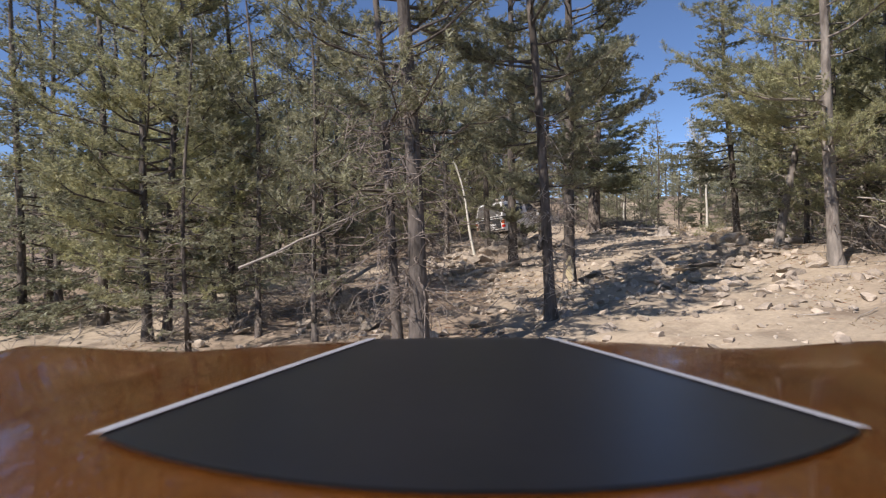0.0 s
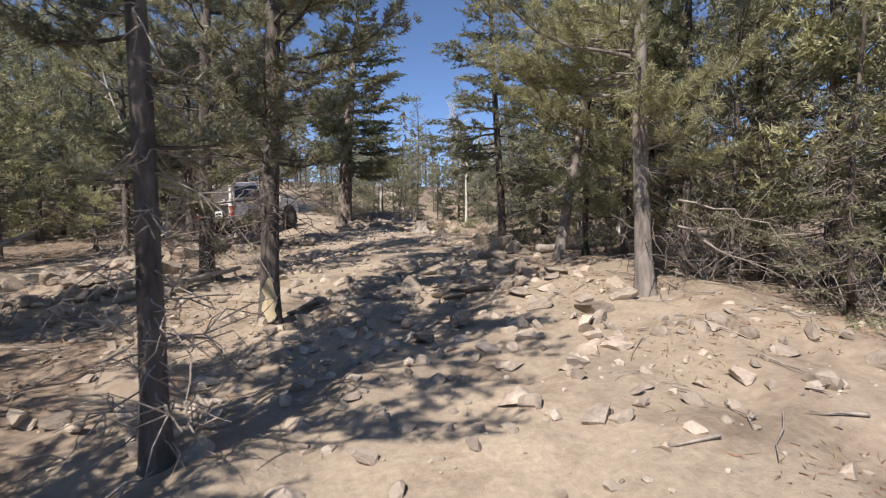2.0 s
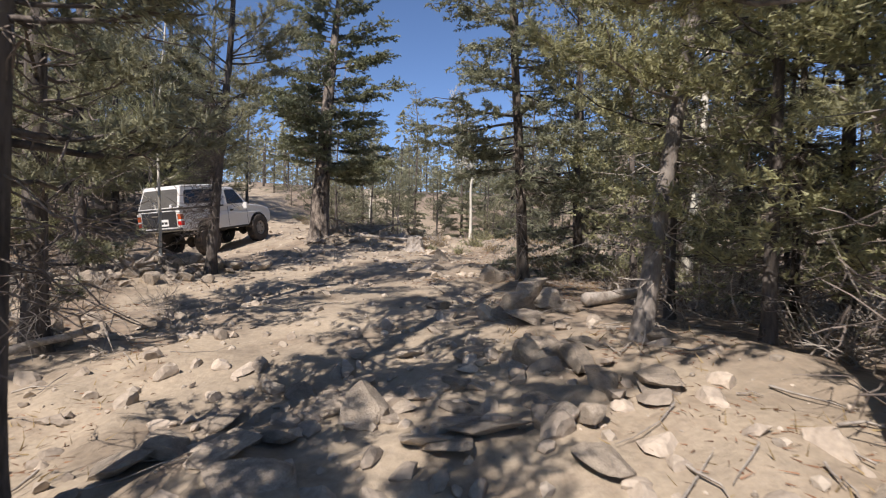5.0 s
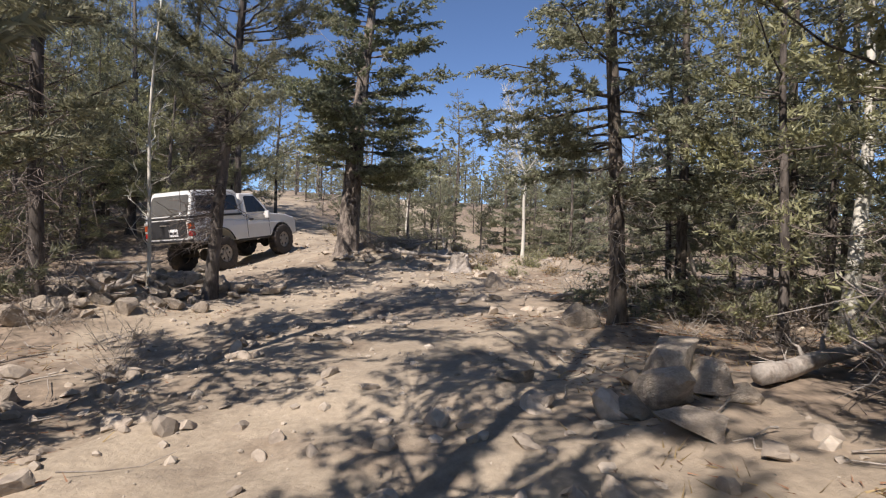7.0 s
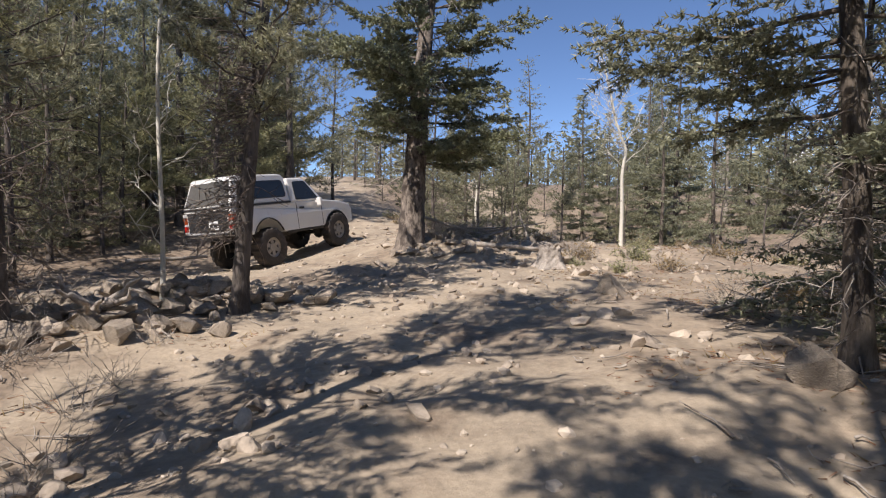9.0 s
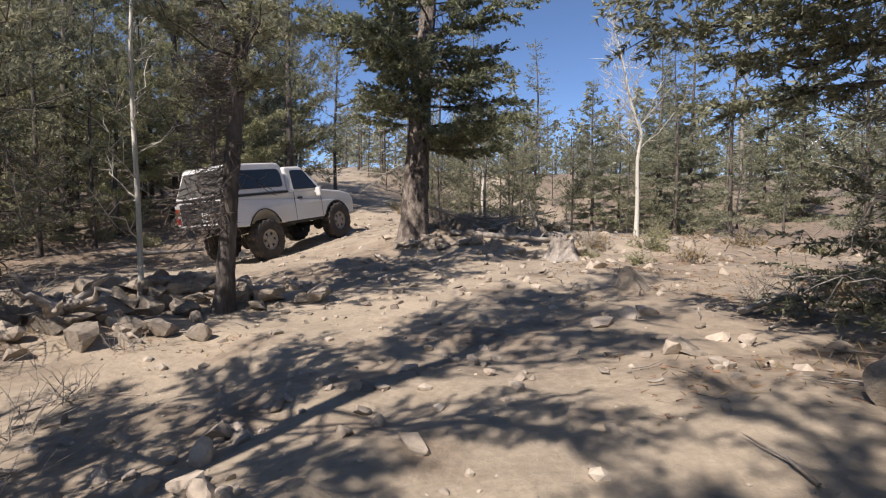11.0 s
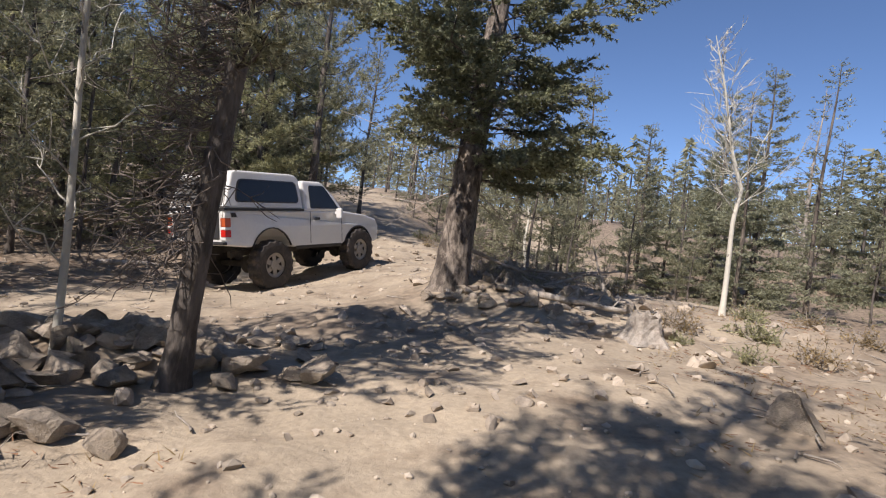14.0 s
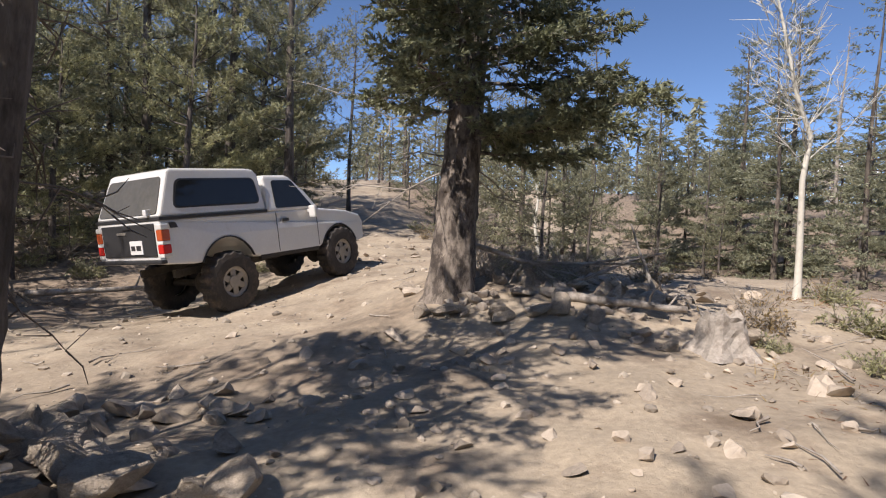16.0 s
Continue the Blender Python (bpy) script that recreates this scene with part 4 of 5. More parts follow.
def build_truck():
    L = 2.62
    truck = thing("pickup_truck", "white pickup truck with bed cap on the dirt track", "pickup truck")
    H = 0.83
    low = [(-1.08, 0.70)] + [(-0.62, 0.66)] + list(reversed(arch(0, 0.55, 0.66))) + [(0.62, 0.62), (L - 0.62, 0.60)] + list(reversed(arch(L, 0.55, 0.66))) + \
          [(L + 0.60, 0.62), (L + 0.80, 0.66), (L + 0.83, 0.95), (L + 0.74, 1.08), (L + 0.30, 1.17), (L - 0.50, 1.24), (-1.08, 1.24)]
    b = bmesh.new()
    prism(b, low, -H, H, lambda y, z: (1 - 0.05 * max(0, (z - 0.95) / 0.3)) * (1 - 0.06 * max(0, (y - L) / 0.8)))
    rounded(b, 0.035)
    part("body", b, M_WHITE, truck, "dusty white body")
    # cab
    b = bmesh.new()
    prism(b, [(0.92, 1.235), (2.17, 1.235), (1.92, 1.50), (1.60, 1.74), (1.52, 1.77), (1.02, 1.77), (0.97, 1.74)], -0.80, 0.80, lambda y, z: 1 - 0.17 * (z - 1.235) / 0.565)
    rounded(b, 0.05)
    cab = part("cab", b, M_WHITE, truck)
    # bed cap
    b = bmesh.new()
    prism(b, [(-1.08, 1.27), (0.88, 1.27), (0.84, 1.78), (0.76, 1.845), (0.62, 1.86), (-0.75, 1.86), (-0.82, 1.83)], -0.80, 0.80, lambda y, z: 1 - 0.13 * max(0, z - 1.27) / 0.65)
    rounded(b, 0.04)
    cap = part("bed_cap", b, M_WHITE, truck, "white fibreglass bed cap")
    b = bmesh.new()
    box(b, (-0.815, -1.09, 1.232), (0.815, 0.89, 1.272), 0.006)
    part("seal", b, M_BLACK, cap, "black rubber seal")

    def sx(z, w=0.80, z0=1.27, k=0.13, d=0.65):
        return w * (1 - k * (z - z0) / d)
    for s in (-1, 1):
        b = bmesh.new()
        q = [(-0.81, 1.385), (0.74, 1.385), (0.70, 1.71), (-0.69, 1.71)]
        pane(b, [(s * (sx(z) + 0.006), y, z) for y, z in [(-0.84, 1.365), (0.77, 1.365), (0.73, 1.73), (-0.72, 1.73)]], 0.006, 0.10)
        part("window_frame", b, M_BLACK, cap)
        b = bmesh.new()
        pane(b, [(s * (sx(z) + 0.012), y, z) for y, z in q], 0.008, 0.09)
        part("side_window", b, M_GLASS, cap, "dark tinted window")
        b = bmesh.new()
        z0, z1 = 1.28, 1.69
        kx = lambda z: 0.80 * (1 - 0.17 * (z - 1.235) / 0.565) + 0.004
        pane(b, [(s * (kx(z) + 0.004), y, z) for y, z in ((1.10, z0), (1.98, z0), (1.60, z1), (1.14, z1))], 0.007, 0.05)
        part("door_window", b, M_GLASS, cab, "dark side window")
        # door seams, handle, mirror
        for y in (1.05, 2.04):
            b = bmesh.new()
            box(b, (s * H - 0.006, y - 0.006, 0.66), (s * H + 0.003, y + 0.006, 1.22))
            part("door_seam", b, M_BLACK, truck)
        b = bmesh.new()
        box(b, (s * (H - 0.005) - 0.02, 1.18, 1.08), (s * (H - 0.005) + 0.02, 1.33, 1.125), 0.008)
        part("door_handle", b, M_BLACK, truck, "black door handle")
        b = bmesh.new()
        box(b, (s * 0.93 - 0.075, 1.82, 1.10), (s * 0.93 + 0.075, 1.90, 1.29), 0.03)
        box(b, (s * 0.80 - 0.06, 1.84, 1.18), (s * 0.80 + 0.1, 1.88, 1.23), 0.01)
        part("mirror", b, M_WHITE, truck, "white door mirror")
        # lamps at the tail
        lamp_body = child("tail_lamp", None, truck)
        for name, z0, z1, mat in (("lower_cap", 0.78, 0.83, M_WHITE), ("red_lens", 0.83, 0.94, M_RED), ("clear_lens", 0.94, 0.985, M_CLEAR), ("amber_lens", 0.985, 1.12, M_AMBER), ("upper_cap", 1.12, 1.19, M_WHITE)):
            b = bmesh.new()
            box(b, (s * 0.765 - 0.055, -1.10, z0), (s * 0.765 + 0.072, -0.97, z1 - 0.003), 0.012)
            part(name, b, mat, lamp_body)
        b = bmesh.new()
        panel(b, [(s * (H - 0.012), y, z) for y, z in ((-0.93, 1.13), (-0.82, 1.13), (-0.86, 1.2), (-0.95, 1.2))], 0.01)
        part("side_badge", b, M_BLACK, truck)
        b = bmesh.new()
        box(b, (s * 0.80 - 0.035, 0.62, 0.58), (s * 0.80 + 0.035, L - 0.60, 0.64), 0.012)
        part("sill", b, M_UNDER, truck)
        for cy in (0, L):
            b = bmesh.new()
            pts = arch(cy, 0.555, 0.66, 14)
            for (ya, za), (yb, zb) in zip(pts, pts[1:]):
                panel(b, [(s * 0.80, ya, za), (s * 0.845, ya, za), (s * 0.845, yb, zb), (s * 0.80, yb, zb)], 0.008)
            part("wheel_arch", b, M_BLACK, truck)
    # tailgate, plate, bumper
    b = bmesh.new()
    box(b, (-0.66, -1.098, 0.80), (0.66, -1.06, 1.20), 0.012)
    gate = part("tailgate", b, M_BLACK, truck, "dark tailgate")
    b = bmesh.new()
    box(b, (0.05, -1.110, 0.83), (0.36, -1.096, 1.00), 0.004)
    plate = part("number_plate", b, M_CLEAR, gate, "white number plate")
    for i, (x0, x1) in enumerate(((0.13, 0.23), (0.26, 0.37))):
        b = bmesh.new()
        box(b, (x0 - 0.05, -1.1135, 0.88), (x1 - 0.05, -1.1095, 0.94))
        part("plate_bar", b, M_BLACK, gate)
    b = bmesh.new()
    box(b, (-0.25, -1.11, 1.08), (-0.02, -1.096, 1.11), 0.003)
    part("badge", b, M_ALLOY, gate)
    b = bmesh.new()
    box(b, (-0.10, -1.115, 1.14), (0.10, -1.096, 1.18), 0.01)
    part("gate_handle", b, M_BLACK, gate)
    b = bmesh.new()
    box(b, (-0.84, -1.16, 0.71), (0.84, -1.06, 0.76), 0.018)
    part("rear_bumper", b, M_BLACK, truck, "thin dark steel rear bumper")
    # rear window of the cap: follows its slope
    b = bmesh.new()
    sl = lambda z: -1.08 + (z - 1.27) / 0.56 * 0.26
    pane(b, [(x * sx(z), sl(z) - 0.006, z) for x, z in ((-0.92, 1.31), (0.92, 1.31), (0.89, 1.76), (-0.89, 1.76))], 0.008, 0.06)
    part("rear_window", b, M_DUSTY_GLASS, cap, "grey dusty rear window")
    b = bmesh.new()
    box(b, (0.50, -1.13, 1.29), (0.58, -1.04, 1.37), 0.012)
    part("latch", b, M_CLEAR, cap, "bright cap latch")
    # windscreen
    b = bmesh.new()
    panel(b, [(x * k, y + 0.01, z + 0.01) for x, y, z, k in ((-0.72, 2.13, 1.28, 1), (0.72, 2.13, 1.28, 1), (0.64, 1.93, 1.49, 1), (-0.64, 1.93, 1.49, 1))], 0.006)
    part("windscreen", b, M_GLASS, cab)
    # chassis and axles
    b = bmesh.new()
    for s in (-1, 1):
        box(b, (s * 0.42 - 0.04, -0.72, 0.60), (s * 0.42 + 0.04, L + 0.7, 0.70), 0.01)
    for cy in (0, L):
        made = bmesh.ops.create_cone(b, cap_ends=True, segments=12, radius1=0.05, radius2=0.05, depth=1.4)["verts"]
        bmesh.ops.transform(b, matrix=pose(0, cy, 0.40, 0, 90), verts=made)
        made = bmesh.ops.create_icosphere(b, subdivisions=2, radius=0.16)["verts"]
        bmesh.ops.transform(b, matrix=pose(0.1, cy, 0.40), verts=made)
    box(b, (-0.3, 0.7, 0.52), (0.35, 1.5, 0.66), 0.03)
    for s in (-1, 1):
        box(b, (s * 0.62 - 0.02, -0.12, 0.42), (s * 0.62 + 0.02, -0.06, 0.80), 0.008, pose(0, 0, 0, 12))
    part("chassis", b, M_UNDER, truck, "dusty axles and frame")
    for s in (-1, 1):
        for cy in (0, L):
            wheel(truck, s * 0.74, cy, s).scale = (1, 1.19, 1)
    # the body sits level on its springs, nose lower than the wheels
    settle = pose(0, L / 2, 0.70, -3.2) @ pose(0, -L / 2, -0.7)
    for c in truck.children:
        if not c.name.startswith("wheel.") and c.name not in ("wheel", "chassis"):
            c.matrix_local = settle @ c.matrix_local
    return truck


truck = build_truck()
truck.matrix_world = pose(2.27, 22.70, 1.32, 10.2, -4.0, -40.8) @ Matrix.Diagonal((0.80, 0.80, 0.95, 1.0))


# ---- dead wood, stump, brush ----
def log(name, label, a, b, r0, r1, seed, stubs=4, mat=None, bend=0.08, group="fallen dead wood"):
    """A fallen pole or log from a to b, with broken side branches."""
    rng = np.random.default_rng(seed)
    a, b = np.array(a, float), np.array(b, float)
    top = thing(name, label, "log", pose(*a), group)
    w = Wood()
    n = 8
    s = np.linspace(0, 1, n)[:, None]
    p = (b - a) * s + rng.normal(size=(n, 3)) * bend * 0.35 * np.linalg.norm(b - a) * 0.15
    way = unit(b - a) * 0.004
    w.tube(np.vstack([p[:1] - way, p, p[-1:] + way]), np.concatenate([[r0 * 0.03], np.linspace(r0, r1, n), [r1 * 0.03]]), 8)
    for _ in range(stubs):
        i = rng.integers(1, n - 1)
        d = unit(rng.normal(size=3) + unit(b - a) * 0.8 + np.array([0, 0, 0.5]))
        ln = rng.uniform(0.15, 0.5)
        q = limb(p[i], d, ln, 0.1, 0.1, rng, 5, 0.12)
        w.tube(q, np.linspace(r1 * 0.6, 0.002, 5), 4)
        e = q[3] + unit(d + rng.normal(size=3) * 0.6) * ln * 0.4
        w.tube(np.stack([q[3], e]), (0.004, 0.0015), 3)
    child("stem", w.mesh("stem", mat or M_DEADWOOD), top)
    return top


def on(x, y, up=0.0):
    return (x, y, gz(x, y) + up)


log("fallen_log", "long pale fallen pole on the shaded ground", on(-0.35, 23.6, 0.18), on(1.2, 24.0, 0.3), 0.05, 0.03, 1, 3)
log("dead_branch", "dead grey branch sagging from the old fir", (5.28, 20.2, 2.36), (6.55, 20.3, 2.02), 0.03, 0.010, 2, 12, bend=0.3)
log("dead_branch", "dead branch propped against the slope", on(6.3, 20.0, 0.08), on(7.3, 20.6, 0.35), 0.03, 0.01, 3, 9)
log("dead_pole", "dead pole leaning among the pines", on(-2.1, 5.6, 0.9), on(-0.85, 6.1, 1.5), 0.014, 0.006, 4, 9)
log("dead_pole", "long dead pole leaning on pine boughs", on(-1.8, 9.5, 0.2), on(-0.4, 11.0, 1.0), 0.035, 0.015, 5, 6)
log("fallen_log", "pale fallen log in the stones", on(0.3, 11.2, 0.08), on(1.8, 12.3, 0.16), 0.05, 0.03, 6, 4)
log("dead_branch", "bare bleached branch beside the pine", on(5.5, 7.3, 0.5), on(6.7, 7.2, 0.05), 0.010, 0.004, 7, 9, bend=0.5)
log("dead_branch", "bare bleached branch sagging beside the pine", on(5.4, 7.5, 0.7), on(6.5, 7.7, 0.15), 0.010, 0.004, 8, 9, bend=0.5)
log("dead_branch", "bare bleached branch beside the pine", on(5.3, 7.4, 0.95), on(6.2, 6.9, 0.55), 0.010, 0.004, 9, 9, bend=0.5)
log("dead_branch", "bleached branch lying under the fir", on(6.9, 15.0, 0.05), on(8.4, 15.6, 0.15), 0.03, 0.01, 10, 10)
log("fallen_log", "weathered log in the undergrowth", on(6.2, 11.2, 0.08), on(8.2, 11.8, 0.12), 0.07, 0.04, 11, 8)
log("dead_pole", "thin dead pole standing aslant", on(8.6, 14.2, 0.0), on(8.1, 14.6, 2.3), 0.03, 0.012, 12, 8)
log("dead_branch", "tangled dead branch below the old fir", on(5.9, 20.9, 0.15), on(7.2, 20.1, 0.3), 0.025, 0.008, 14, 14)
log("dead_branch", "tangled dead branch below the old fir", on(6.4, 21.4, 0.1), on(7.9, 21.0, 0.4), 0.03, 0.008, 15, 14)
log("fallen_log", "broken grey log on the stony knoll", on(6.0, 19.7, 0.06), on(7.1, 19.3, 0.12), 0.05, 0.03, 16, 6)
log("dead_branch", "dead branch standing up from the stones", on(7.2, 20.0, 0.0), on(7.0, 20.2, 0.7), 0.025, 0.008, 17, 8)
log("fallen_log", "weathered log below the rock pile", on(-0.8, 13.0, 0.08), on(0.8, 13.6, 0.1), 0.06, 0.035, 13, 5)


def stump(x, y, height, radius, seed):
    """A weathered stump with a splintered top and root flare."""
    rng = np.random.default_rng(seed)
    top = thing("tree_stump", "weathered grey tree stump with a splintered top", "stump", pose(*on(x, y, -0.05)))
    n, k = 20, 7
    a = np.linspace(0, 2 * np.pi, n, endpoint=False)
    rag = rng.uniform(0.86, 1.08, n)
    flare = 1 + 0.12 * np.sin(5 * a + 1)
    v = []
    for i in range(k):
        t = i / (k - 1)
        r = radius * (1 + 0.9 * (1 - t) ** 3) * (1 + (flare - 1) * (1.6 - t)) * (1 + 0.05 * rng.normal(size=n))
        v.append(np.stack([np.cos(a) * r, np.sin(a) * r, np.full(n, height * t) * (1 if i < k - 1 else rag)], -1))
    v.append(np.stack([np.cos(a) * radius * 0.6, np.sin(a) * radius * 0.6, height * 0.75 * rng.uniform(0.85, 1.1, n)], -1))
    v.append(np.stack([np.cos(a) * 0.01, np.sin(a) * 0.01, np.full(n, height * 0.7)], -1))
    idx = np.arange((k + 2) * n).reshape(k + 2, n)
    nx = np.roll(idx, -1, axis=1)
    f = np.stack([idx[:-1], nx[:-1], nx[1:], idx[1:]], -1).reshape(-1, 4)
    child("stump_body", mesh_of("stump_body", np.concatenate(v), f, M_DEADWOOD), top)


stump(7.02, 18.7, 0.34, 0.16, 1)
stump(6.55, 22.3, 0.25, 0.12, 2)


def root_wad(x, y, seed):
    rng = np.random.default_rng(seed)
    top = thing("tree_root", "bleached twisted tree root lying on the rock pile", "root", pose(*on(x, y, 0.08)))
    w = Wood()
    for i in range(9):
        a = rng.uniform(0, 6.28)
        q = limb(np.zeros(3), np.array([np.cos(a), np.sin(a), rng.uniform(-0.2, 0.9)]), rng.uniform(0.25, 0.45), rng.uniform(0, 0.6), rng.uniform(-0.3, 0.5), rng, 7, 0.16)
        w.tube(q, np.linspace(0.05, 0.012, 7), 7)
    child("root_body", w.mesh("root_body", M_DEADWOOD), top)


root_wad(1.62, 16.1, 4)


def brush(name, label, x, y, size, stems, seed, leafy=0):
    """A low bush of thin bare stems, some with a few dry leaves."""
    rng = np.random.default_rng(seed)
    top = thing(name, label, "bush", pose(*on(x, y, -0.03)), "undergrowth")
    w = Wood()
    ends, ways = [], []
    for _ in range(stems):
        a = rng.uniform(0, 6.28)
        d = unit(np.array([np.cos(a) * 0.8, np.sin(a) * 0.8, rng.uniform(0.3, 1.3)]))
        ln = size * rng.uniform(0.5, 1.1)
        q = limb(rng.normal(size=3) * (0.12, 0.12, 0), d, ln, 0.0, rng.uniform(-0.35, 0.2), rng, 5, 0.1)
        w.tube(q, np.linspace(0.008, 0.002, 5), 3)
        for _ in range(3):
            j = rng.integers(1, 4)
            e = q[j] + unit(unit(q[j + 1] - q[j]) + rng.normal(size=3) * 0.5) * ln * rng.uniform(0.2, 0.45)
            w.tube(np.stack([q[j], e]), (0.004, 0.0015), 3)
            ends.append(e)
            ways.append(unit(e - q[j]))
    tagged(child("stem_tangle", w.mesh("stem_tangle", M_DEADWOOD), top), kind="stuff")
    if leafy:
        i = np.repeat(np.arange(len(ends)), leafy)
        at = np.array(ends)[i] - np.array(ways)[i] * rng.uniform(0, 0.18, (len(i), 1))
        tagged(child("foliage", needles("foliage", at, np.array(ways)[i], rng, M_PINE if leafy > 12 else M_SCRUB, 0.06, 0.022, 0.6), top), kind="stuff")
    return top


BRUSH = [brush("dead_bush", "tangle of bare grey twigs", 6.4, 8.9, 0.75, 17, 1), brush("dead_bush", "tangle of bare grey twigs", 7.3, 10.4, 0.85, 18, 2),
         brush("dry_bush", "low dry bush with straw-coloured leaves", 7.9, 21.4, 0.45, 26, 3, 5), brush("green_bush", "low green shrub on the forest ground", 8.6, 12.3, 0.4, 26, 4, 14)]


def undergrow(which, zone, count, seed, low=0.6, high=1.2, clear=1.25):
    rng = random.Random(seed)
    while count > 0:
        x, y = rng.uniform(zone[0], zone[2]), rng.uniform(zone[1], zone[3])
        count -= 1
        if float(track(x, y)) > clear:
            copy_thing(rng.choice(which), scaled(x, y, rng.uniform(0, 360), rng.uniform(low, high), 0.03))


undergrow(BRUSH[:2], (6.0, 6.0, 10, 9.5), 16, 1)
undergrow(BRUSH[:2], (7.2, 9.5, 10, 13.5), 14, 11, 0.5, 0.8)
undergrow(BRUSH[:2], (-5, 5, -0.6, 11), 20, 2, 0.5, 0.9)
undergrow(BRUSH, (7.4, 13.4, 11, 16.5), 22, 3, 0.5, 0.9)
undergrow(BRUSH[2:], (6.0, 18.0, 12, 24), 34, 4, 0.4, 0.9)
undergrow(BRUSH[:3], (5.6, 20.2, 8.6, 23), 20, 5, 0.4, 0.8)
undergrow(BRUSH[:2], (5.7, 19.2, 7.8, 21.4), 26, 15, 0.35, 0.65, 0.9)
undergrow(BRUSH[1:], (-4, 25, 3, 28), 20, 6, 0.5, 1.0)
undergrow(BRUSH[:2], (0.2, 13.2, 2.3, 17.2), 14, 7, 0.35, 0.6)
undergrow(BRUSH, (5.5, 25, 14, 32), 18, 8, 0.5, 1.0, 1.5)
undergrow(BRUSH[1:], (2.4, 28.6, 8.5, 33), 20, 9, 0.5, 0.9, 0.7)


def scatter_sticks():
    """Twigs and bark lying about under the trees."""
    rng = np.random.default_rng(15)
    w = Wood()
    for _ in range(1700):
        x, y = rng.uniform(-5, 11), rng.uniform(2, 25)
        d = float(track(x, y))
        if d < 1.15 or (y > 15 and 1.5 < x < 6 and rng.random() < 0.7):
            continue
        ln, a = rng.uniform(0.08, 0.5) ** 1.3 * 1.3, rng.uniform(0, 6.28)
        p = []
        for t in (0, 0.35, 0.7, 1):
            px, py = x + np.cos(a) * ln * t + rng.normal() * 0.012, y + np.sin(a) * ln * t + rng.normal() * 0.012
            p.append((px, py, gz(px, py) + 0.012 + rng.random() * 0.025))
        w.tube(p, np.linspace(rng.uniform(0.004, 0.012), 0.002, 4), 4)
    tagged(new("fallen_twigs", w.mesh("fallen_twigs", M_DEADWOOD)), "bleached twigs strewn over the ground", "twigs", kind="stuff")


def scatter_grass():
    """Short dry grass and fallen needles off the tracks."""
    rng = np.random.default_rng(16)
    n = 80000
    x, y = rng.uniform(-5, 12, n), rng.uniform(2, 27, n)
    keep = (track(x, y) > 1.1 + 0.5 * rng.random(n)) & (rough(x, y, 0.8, 21) > -0.05) & ~((y > 16) & (x > 1.5) & (x < 6))
    x, y = x[keep], y[keep]
    at = np.stack([x, y, ground(x, y)], -1)
    up = np.stack([rng.normal(size=len(x)) * 0.9, rng.normal(size=len(x)) * 0.9, np.full(len(x), 0.55)], -1)
    half = len(x) // 3
    tagged(new("dry_grass", needles("dry_grass", at[:half], up[:half], rng, M_SCRUB, 0.09, 0.010, 0.35)), "thin dry grass among the stones", "grass", kind="stuff")
    flat = up[half:] * (1, 1, 0.12)
    tagged(new("needle_litter", needles("needle_litter", at[half:] + (0, 0, 0.008), flat, rng, M_LITTER, 0.075, 0.008, 0.3, 0.9)), "brown fallen pine needles", "needle litter", kind="stuff")


scatter_sticks()
scatter_grass()


# ---- the orange off-road vehicle, standing where the drive begins ----
def panel_material():
    return material("orange_car_paint", (0.24, 0.085, 0.018), 0.2, 0.3, vary=0.18, scale=2.2, fine=25, bump=0.02, coat=0.8)


M_ORANGE = panel_material()
M_DECAL = material("matt_black_vinyl", (0.007, 0.007, 0.009), 0.36, vary=0.2, scale=3, fine=40, bump=0.02)
M_STRIPE = material("grey_pinstripe", (0.30, 0.31, 0.34), 0.4, vary=0.08, scale=4, fine=40, bump=0)


def sheet(bm, rows):
    """A surface through rows of points."""
    vs = [[bm.verts.new(p) for p in row] for row in rows]
    for a, b in zip(vs, vs[1:]):
        for i in range(len(a) - 1):
            bm.faces.new((a[i], a[i + 1], b[i + 1], b[i]))
    return vs


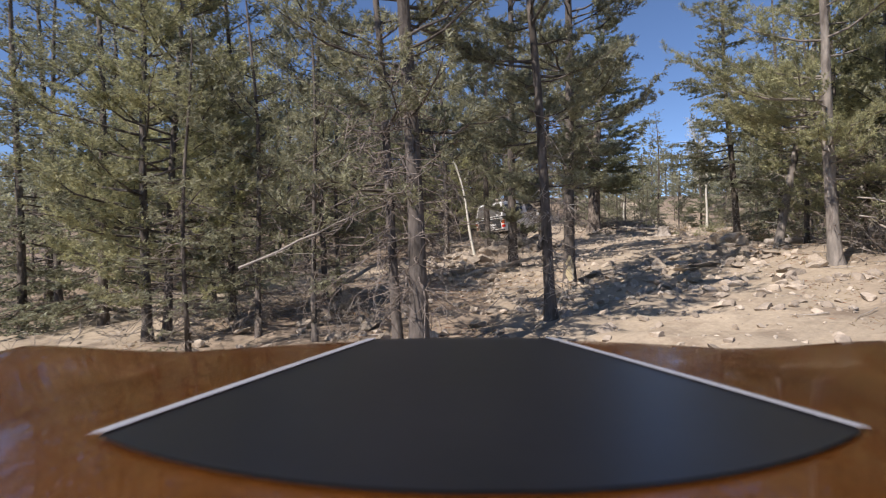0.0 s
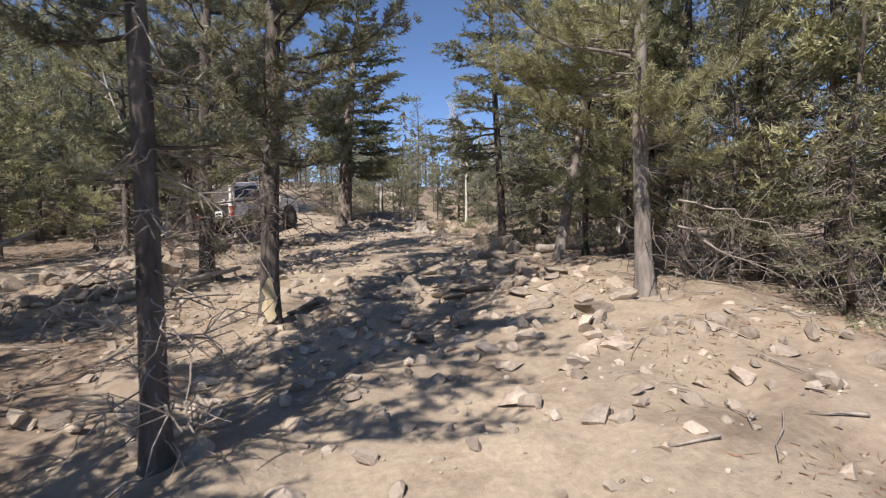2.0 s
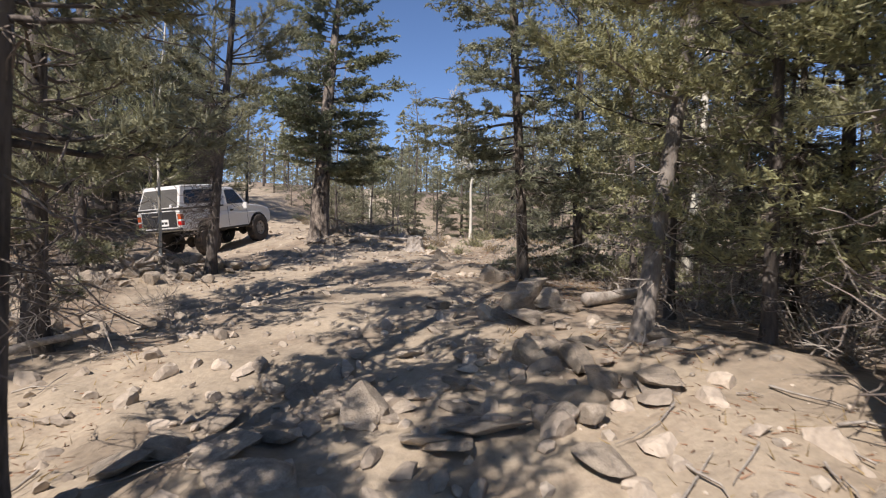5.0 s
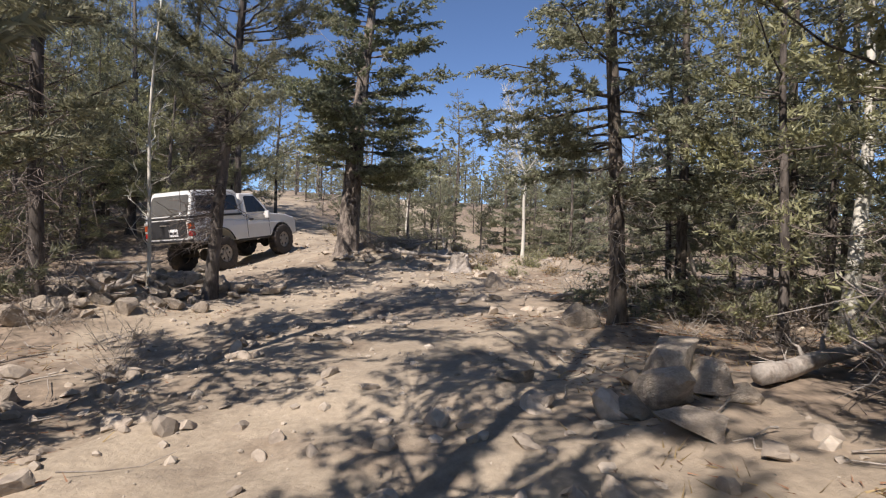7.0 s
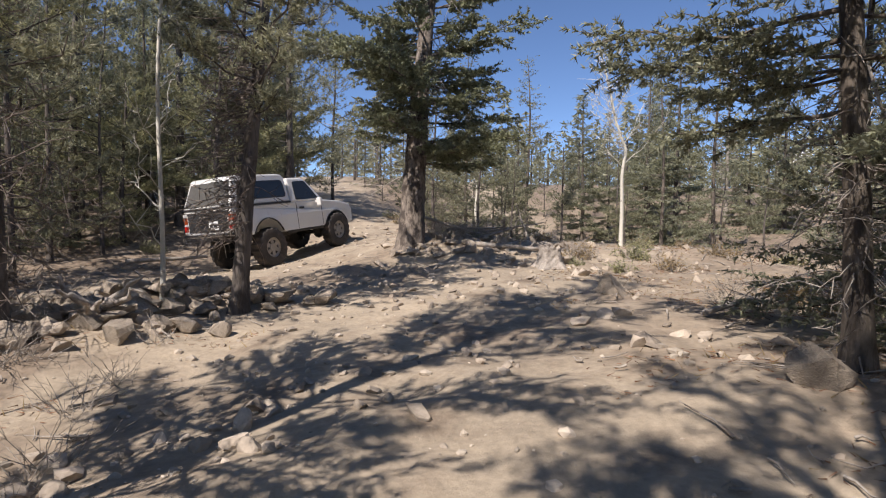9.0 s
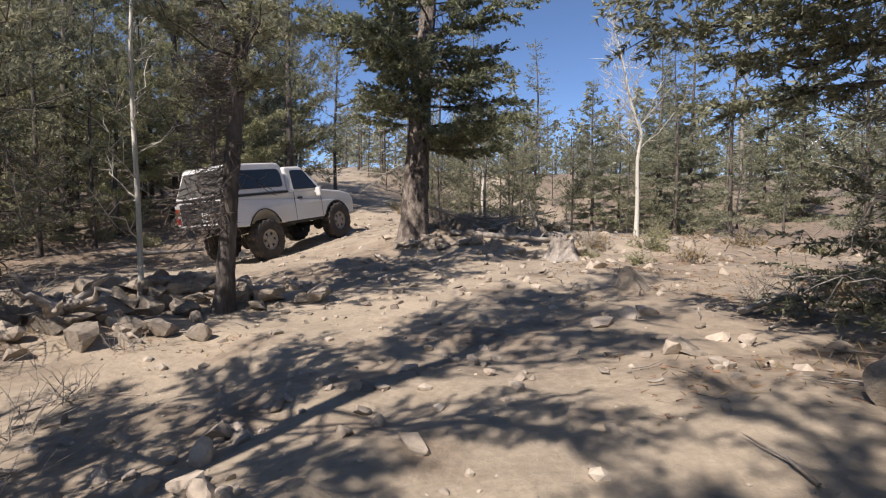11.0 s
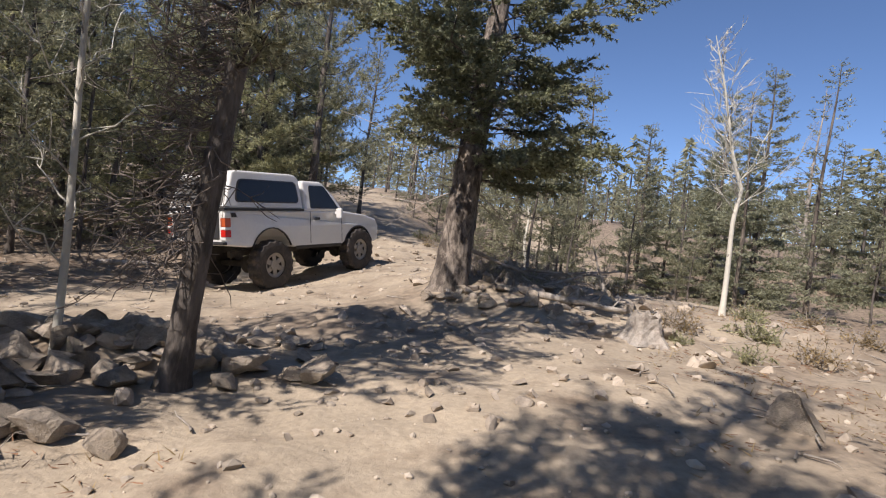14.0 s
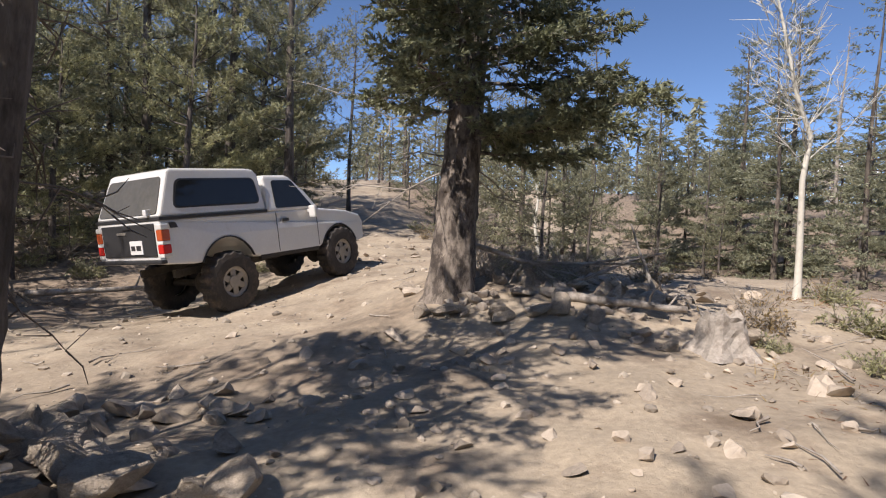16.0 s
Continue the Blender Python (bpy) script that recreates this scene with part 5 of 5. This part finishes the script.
def build_vehicle():
    car = thing("off_road_vehicle", "orange off-road vehicle with a black bonnet panel", "car", pose(0.02, 0, 0.1, 0.0, 1.05, 1.3))
    TOP = 1.2 - 0.166

    def skin(x, y, lift=0.0):
        # bonnet falls slightly forward and to its sides, with raised wings and a curled front lip
        z = TOP - 0.02 * (x / 0.5) ** 2 * (1 if abs(x) < 0.5 else 0)
        z -= 0.02 if abs(x) >= 0.5 else 0
        z += 0.014 * math.exp(-((abs(x) - 0.78) / 0.16) ** 2)
        z -= 0.10 * max(0, (abs(x) - 0.80) / 0.06) ** 2 if abs(x) > 0.80 else 0
        z -= 0.9 * max(0, y - 1.04) ** 2 * 9 * (1 if y > 1.04 else 0)
        return (x, y, z + lift)
    xs = [i / 40 * 0.86 for i in range(-40, 41)]
    ys = [0.14 + i / 26 * 0.98 for i in range(27)]
    b = bmesh.new()
    sheet(b, [[skin(x, y) for x in xs] for y in ys])
    bmesh.ops.solidify(b, geom=b.faces[:], thickness=0.02)
    bonnet = part("bonnet", b, M_ORANGE, car, "glossy orange bonnet and wings", True)

    def half(y):
        return 0.363 - (y - 0.535) * (0.363 - 0.147) / 0.545
    dy = [0.378 + (i / 40) ** 1.6 * (1.10 - 0.378) for i in range(41)]
    b = bmesh.new()
    rows = []
    for y in dy:
        h = half(y) if y >= 0.535 else 0.363 * max(0.0, 1 - (0.535 - y) / 0.158) ** 0.5
        rows.append([skin(h * k / 16, y, 0.004) for k in range(-16, 17)])
    sheet(b, rows)
    part("bonnet_panel", b, M_DECAL, bonnet, "matt black bonnet panel", True)
    for s in (-1, 1):
        b = bmesh.new()
        sheet(b, [[skin(s * (half(y) + e), y, 0.006) for e in ((-0.008, 0.008) if s > 0 else (0.008, -0.008))] for y in [0.535 + i / 20 * 0.565 for i in range(21)]])
        part("pinstripe", b, M_STRIPE, bonnet, "pale grey edge stripe")
    # front, sides, cabin, wheels
    b = bmesh.new()
    prism(b, [(-2.6, 0.45), (1.08, 0.45), (1.12, 0.80), (1.10, TOP - 0.06), (0.14, TOP - 0.055), (-2.6, TOP - 0.03)], -0.84, 0.84)
    rounded(b, 0.03)
    part("body", b, M_ORANGE, car)
    b = bmesh.new()
    prism(b, [(-2.5, TOP - 0.03), (-0.18, TOP - 0.03), (-0.62, TOP + 0.58), (-2.42, TOP + 0.58)], -0.80, 0.80, lambda y, z: 1 - 0.14 * (z - TOP) / 0.6)
    rounded(b, 0.05)
    cabin = part("cabin", b, M_ORANGE, car)
    b = bmesh.new()
    panel(b, [(-0.70, -0.20, TOP + 0.05), (0.70, -0.20, TOP + 0.05), (0.62, -0.55, TOP + 0.53), (-0.62, -0.55, TOP + 0.53)], 0.012)
    part("windscreen", b, M_GLASS, cabin, "dark windscreen")
    b = bmesh.new()
    box(b, (-0.80, 1.06, 0.50), (0.80, 1.22, 0.66), 0.03)
    part("front_bumper", b, M_BLACK, car)
    for s in (-1, 1):
        b = bmesh.new()
        bmesh.ops.create_uvsphere(b, u_segments=20, v_segments=10, radius=0.09)
        bmesh.ops.transform(b, matrix=pose(s * 0.58, 1.10, 0.82) @ Matrix.Diagonal((1, 0.4, 1, 1)), verts=b.verts)
        part("headlight", b, M_CLEAR, car, smooth=True)
        for y in (0.62, -1.9):
            wheel(car, s * 0.80, y, s, 0.0, 0.40, 0.26)
    return car


build_vehicle()


# ---- a small cloud low over the far slope ----
def cloud():
    rng = random.Random(3)
    bm = bmesh.new()
    for _ in range(22):
        x, y = rng.gauss(0, 9), rng.gauss(0, 6)
        r = rng.uniform(2.5, 6.0) * math.exp(-abs(x) / 16)
        made = bmesh.ops.create_icosphere(bm, subdivisions=3, radius=r)["verts"]
        bmesh.ops.transform(bm, matrix=pose(x, y, rng.uniform(0, 4) + r * 0.5), verts=made)
    for v in bm.verts:
        v.co += Vector((1, 1, 0.8)) * noise.noise(v.co * 0.35) * 1.3
    top = thing("backdrop_cloud", "small white fair-weather cloud in the blue sky", "cloud", pose(348.0, 360.0, 52.0))
    part("puff", bm, material("cloud_white", (0.85, 0.86, 0.88), 1.0, vary=0.03, scale=0.05, fine=0.3, bump=0), top, smooth=True)


cloud()
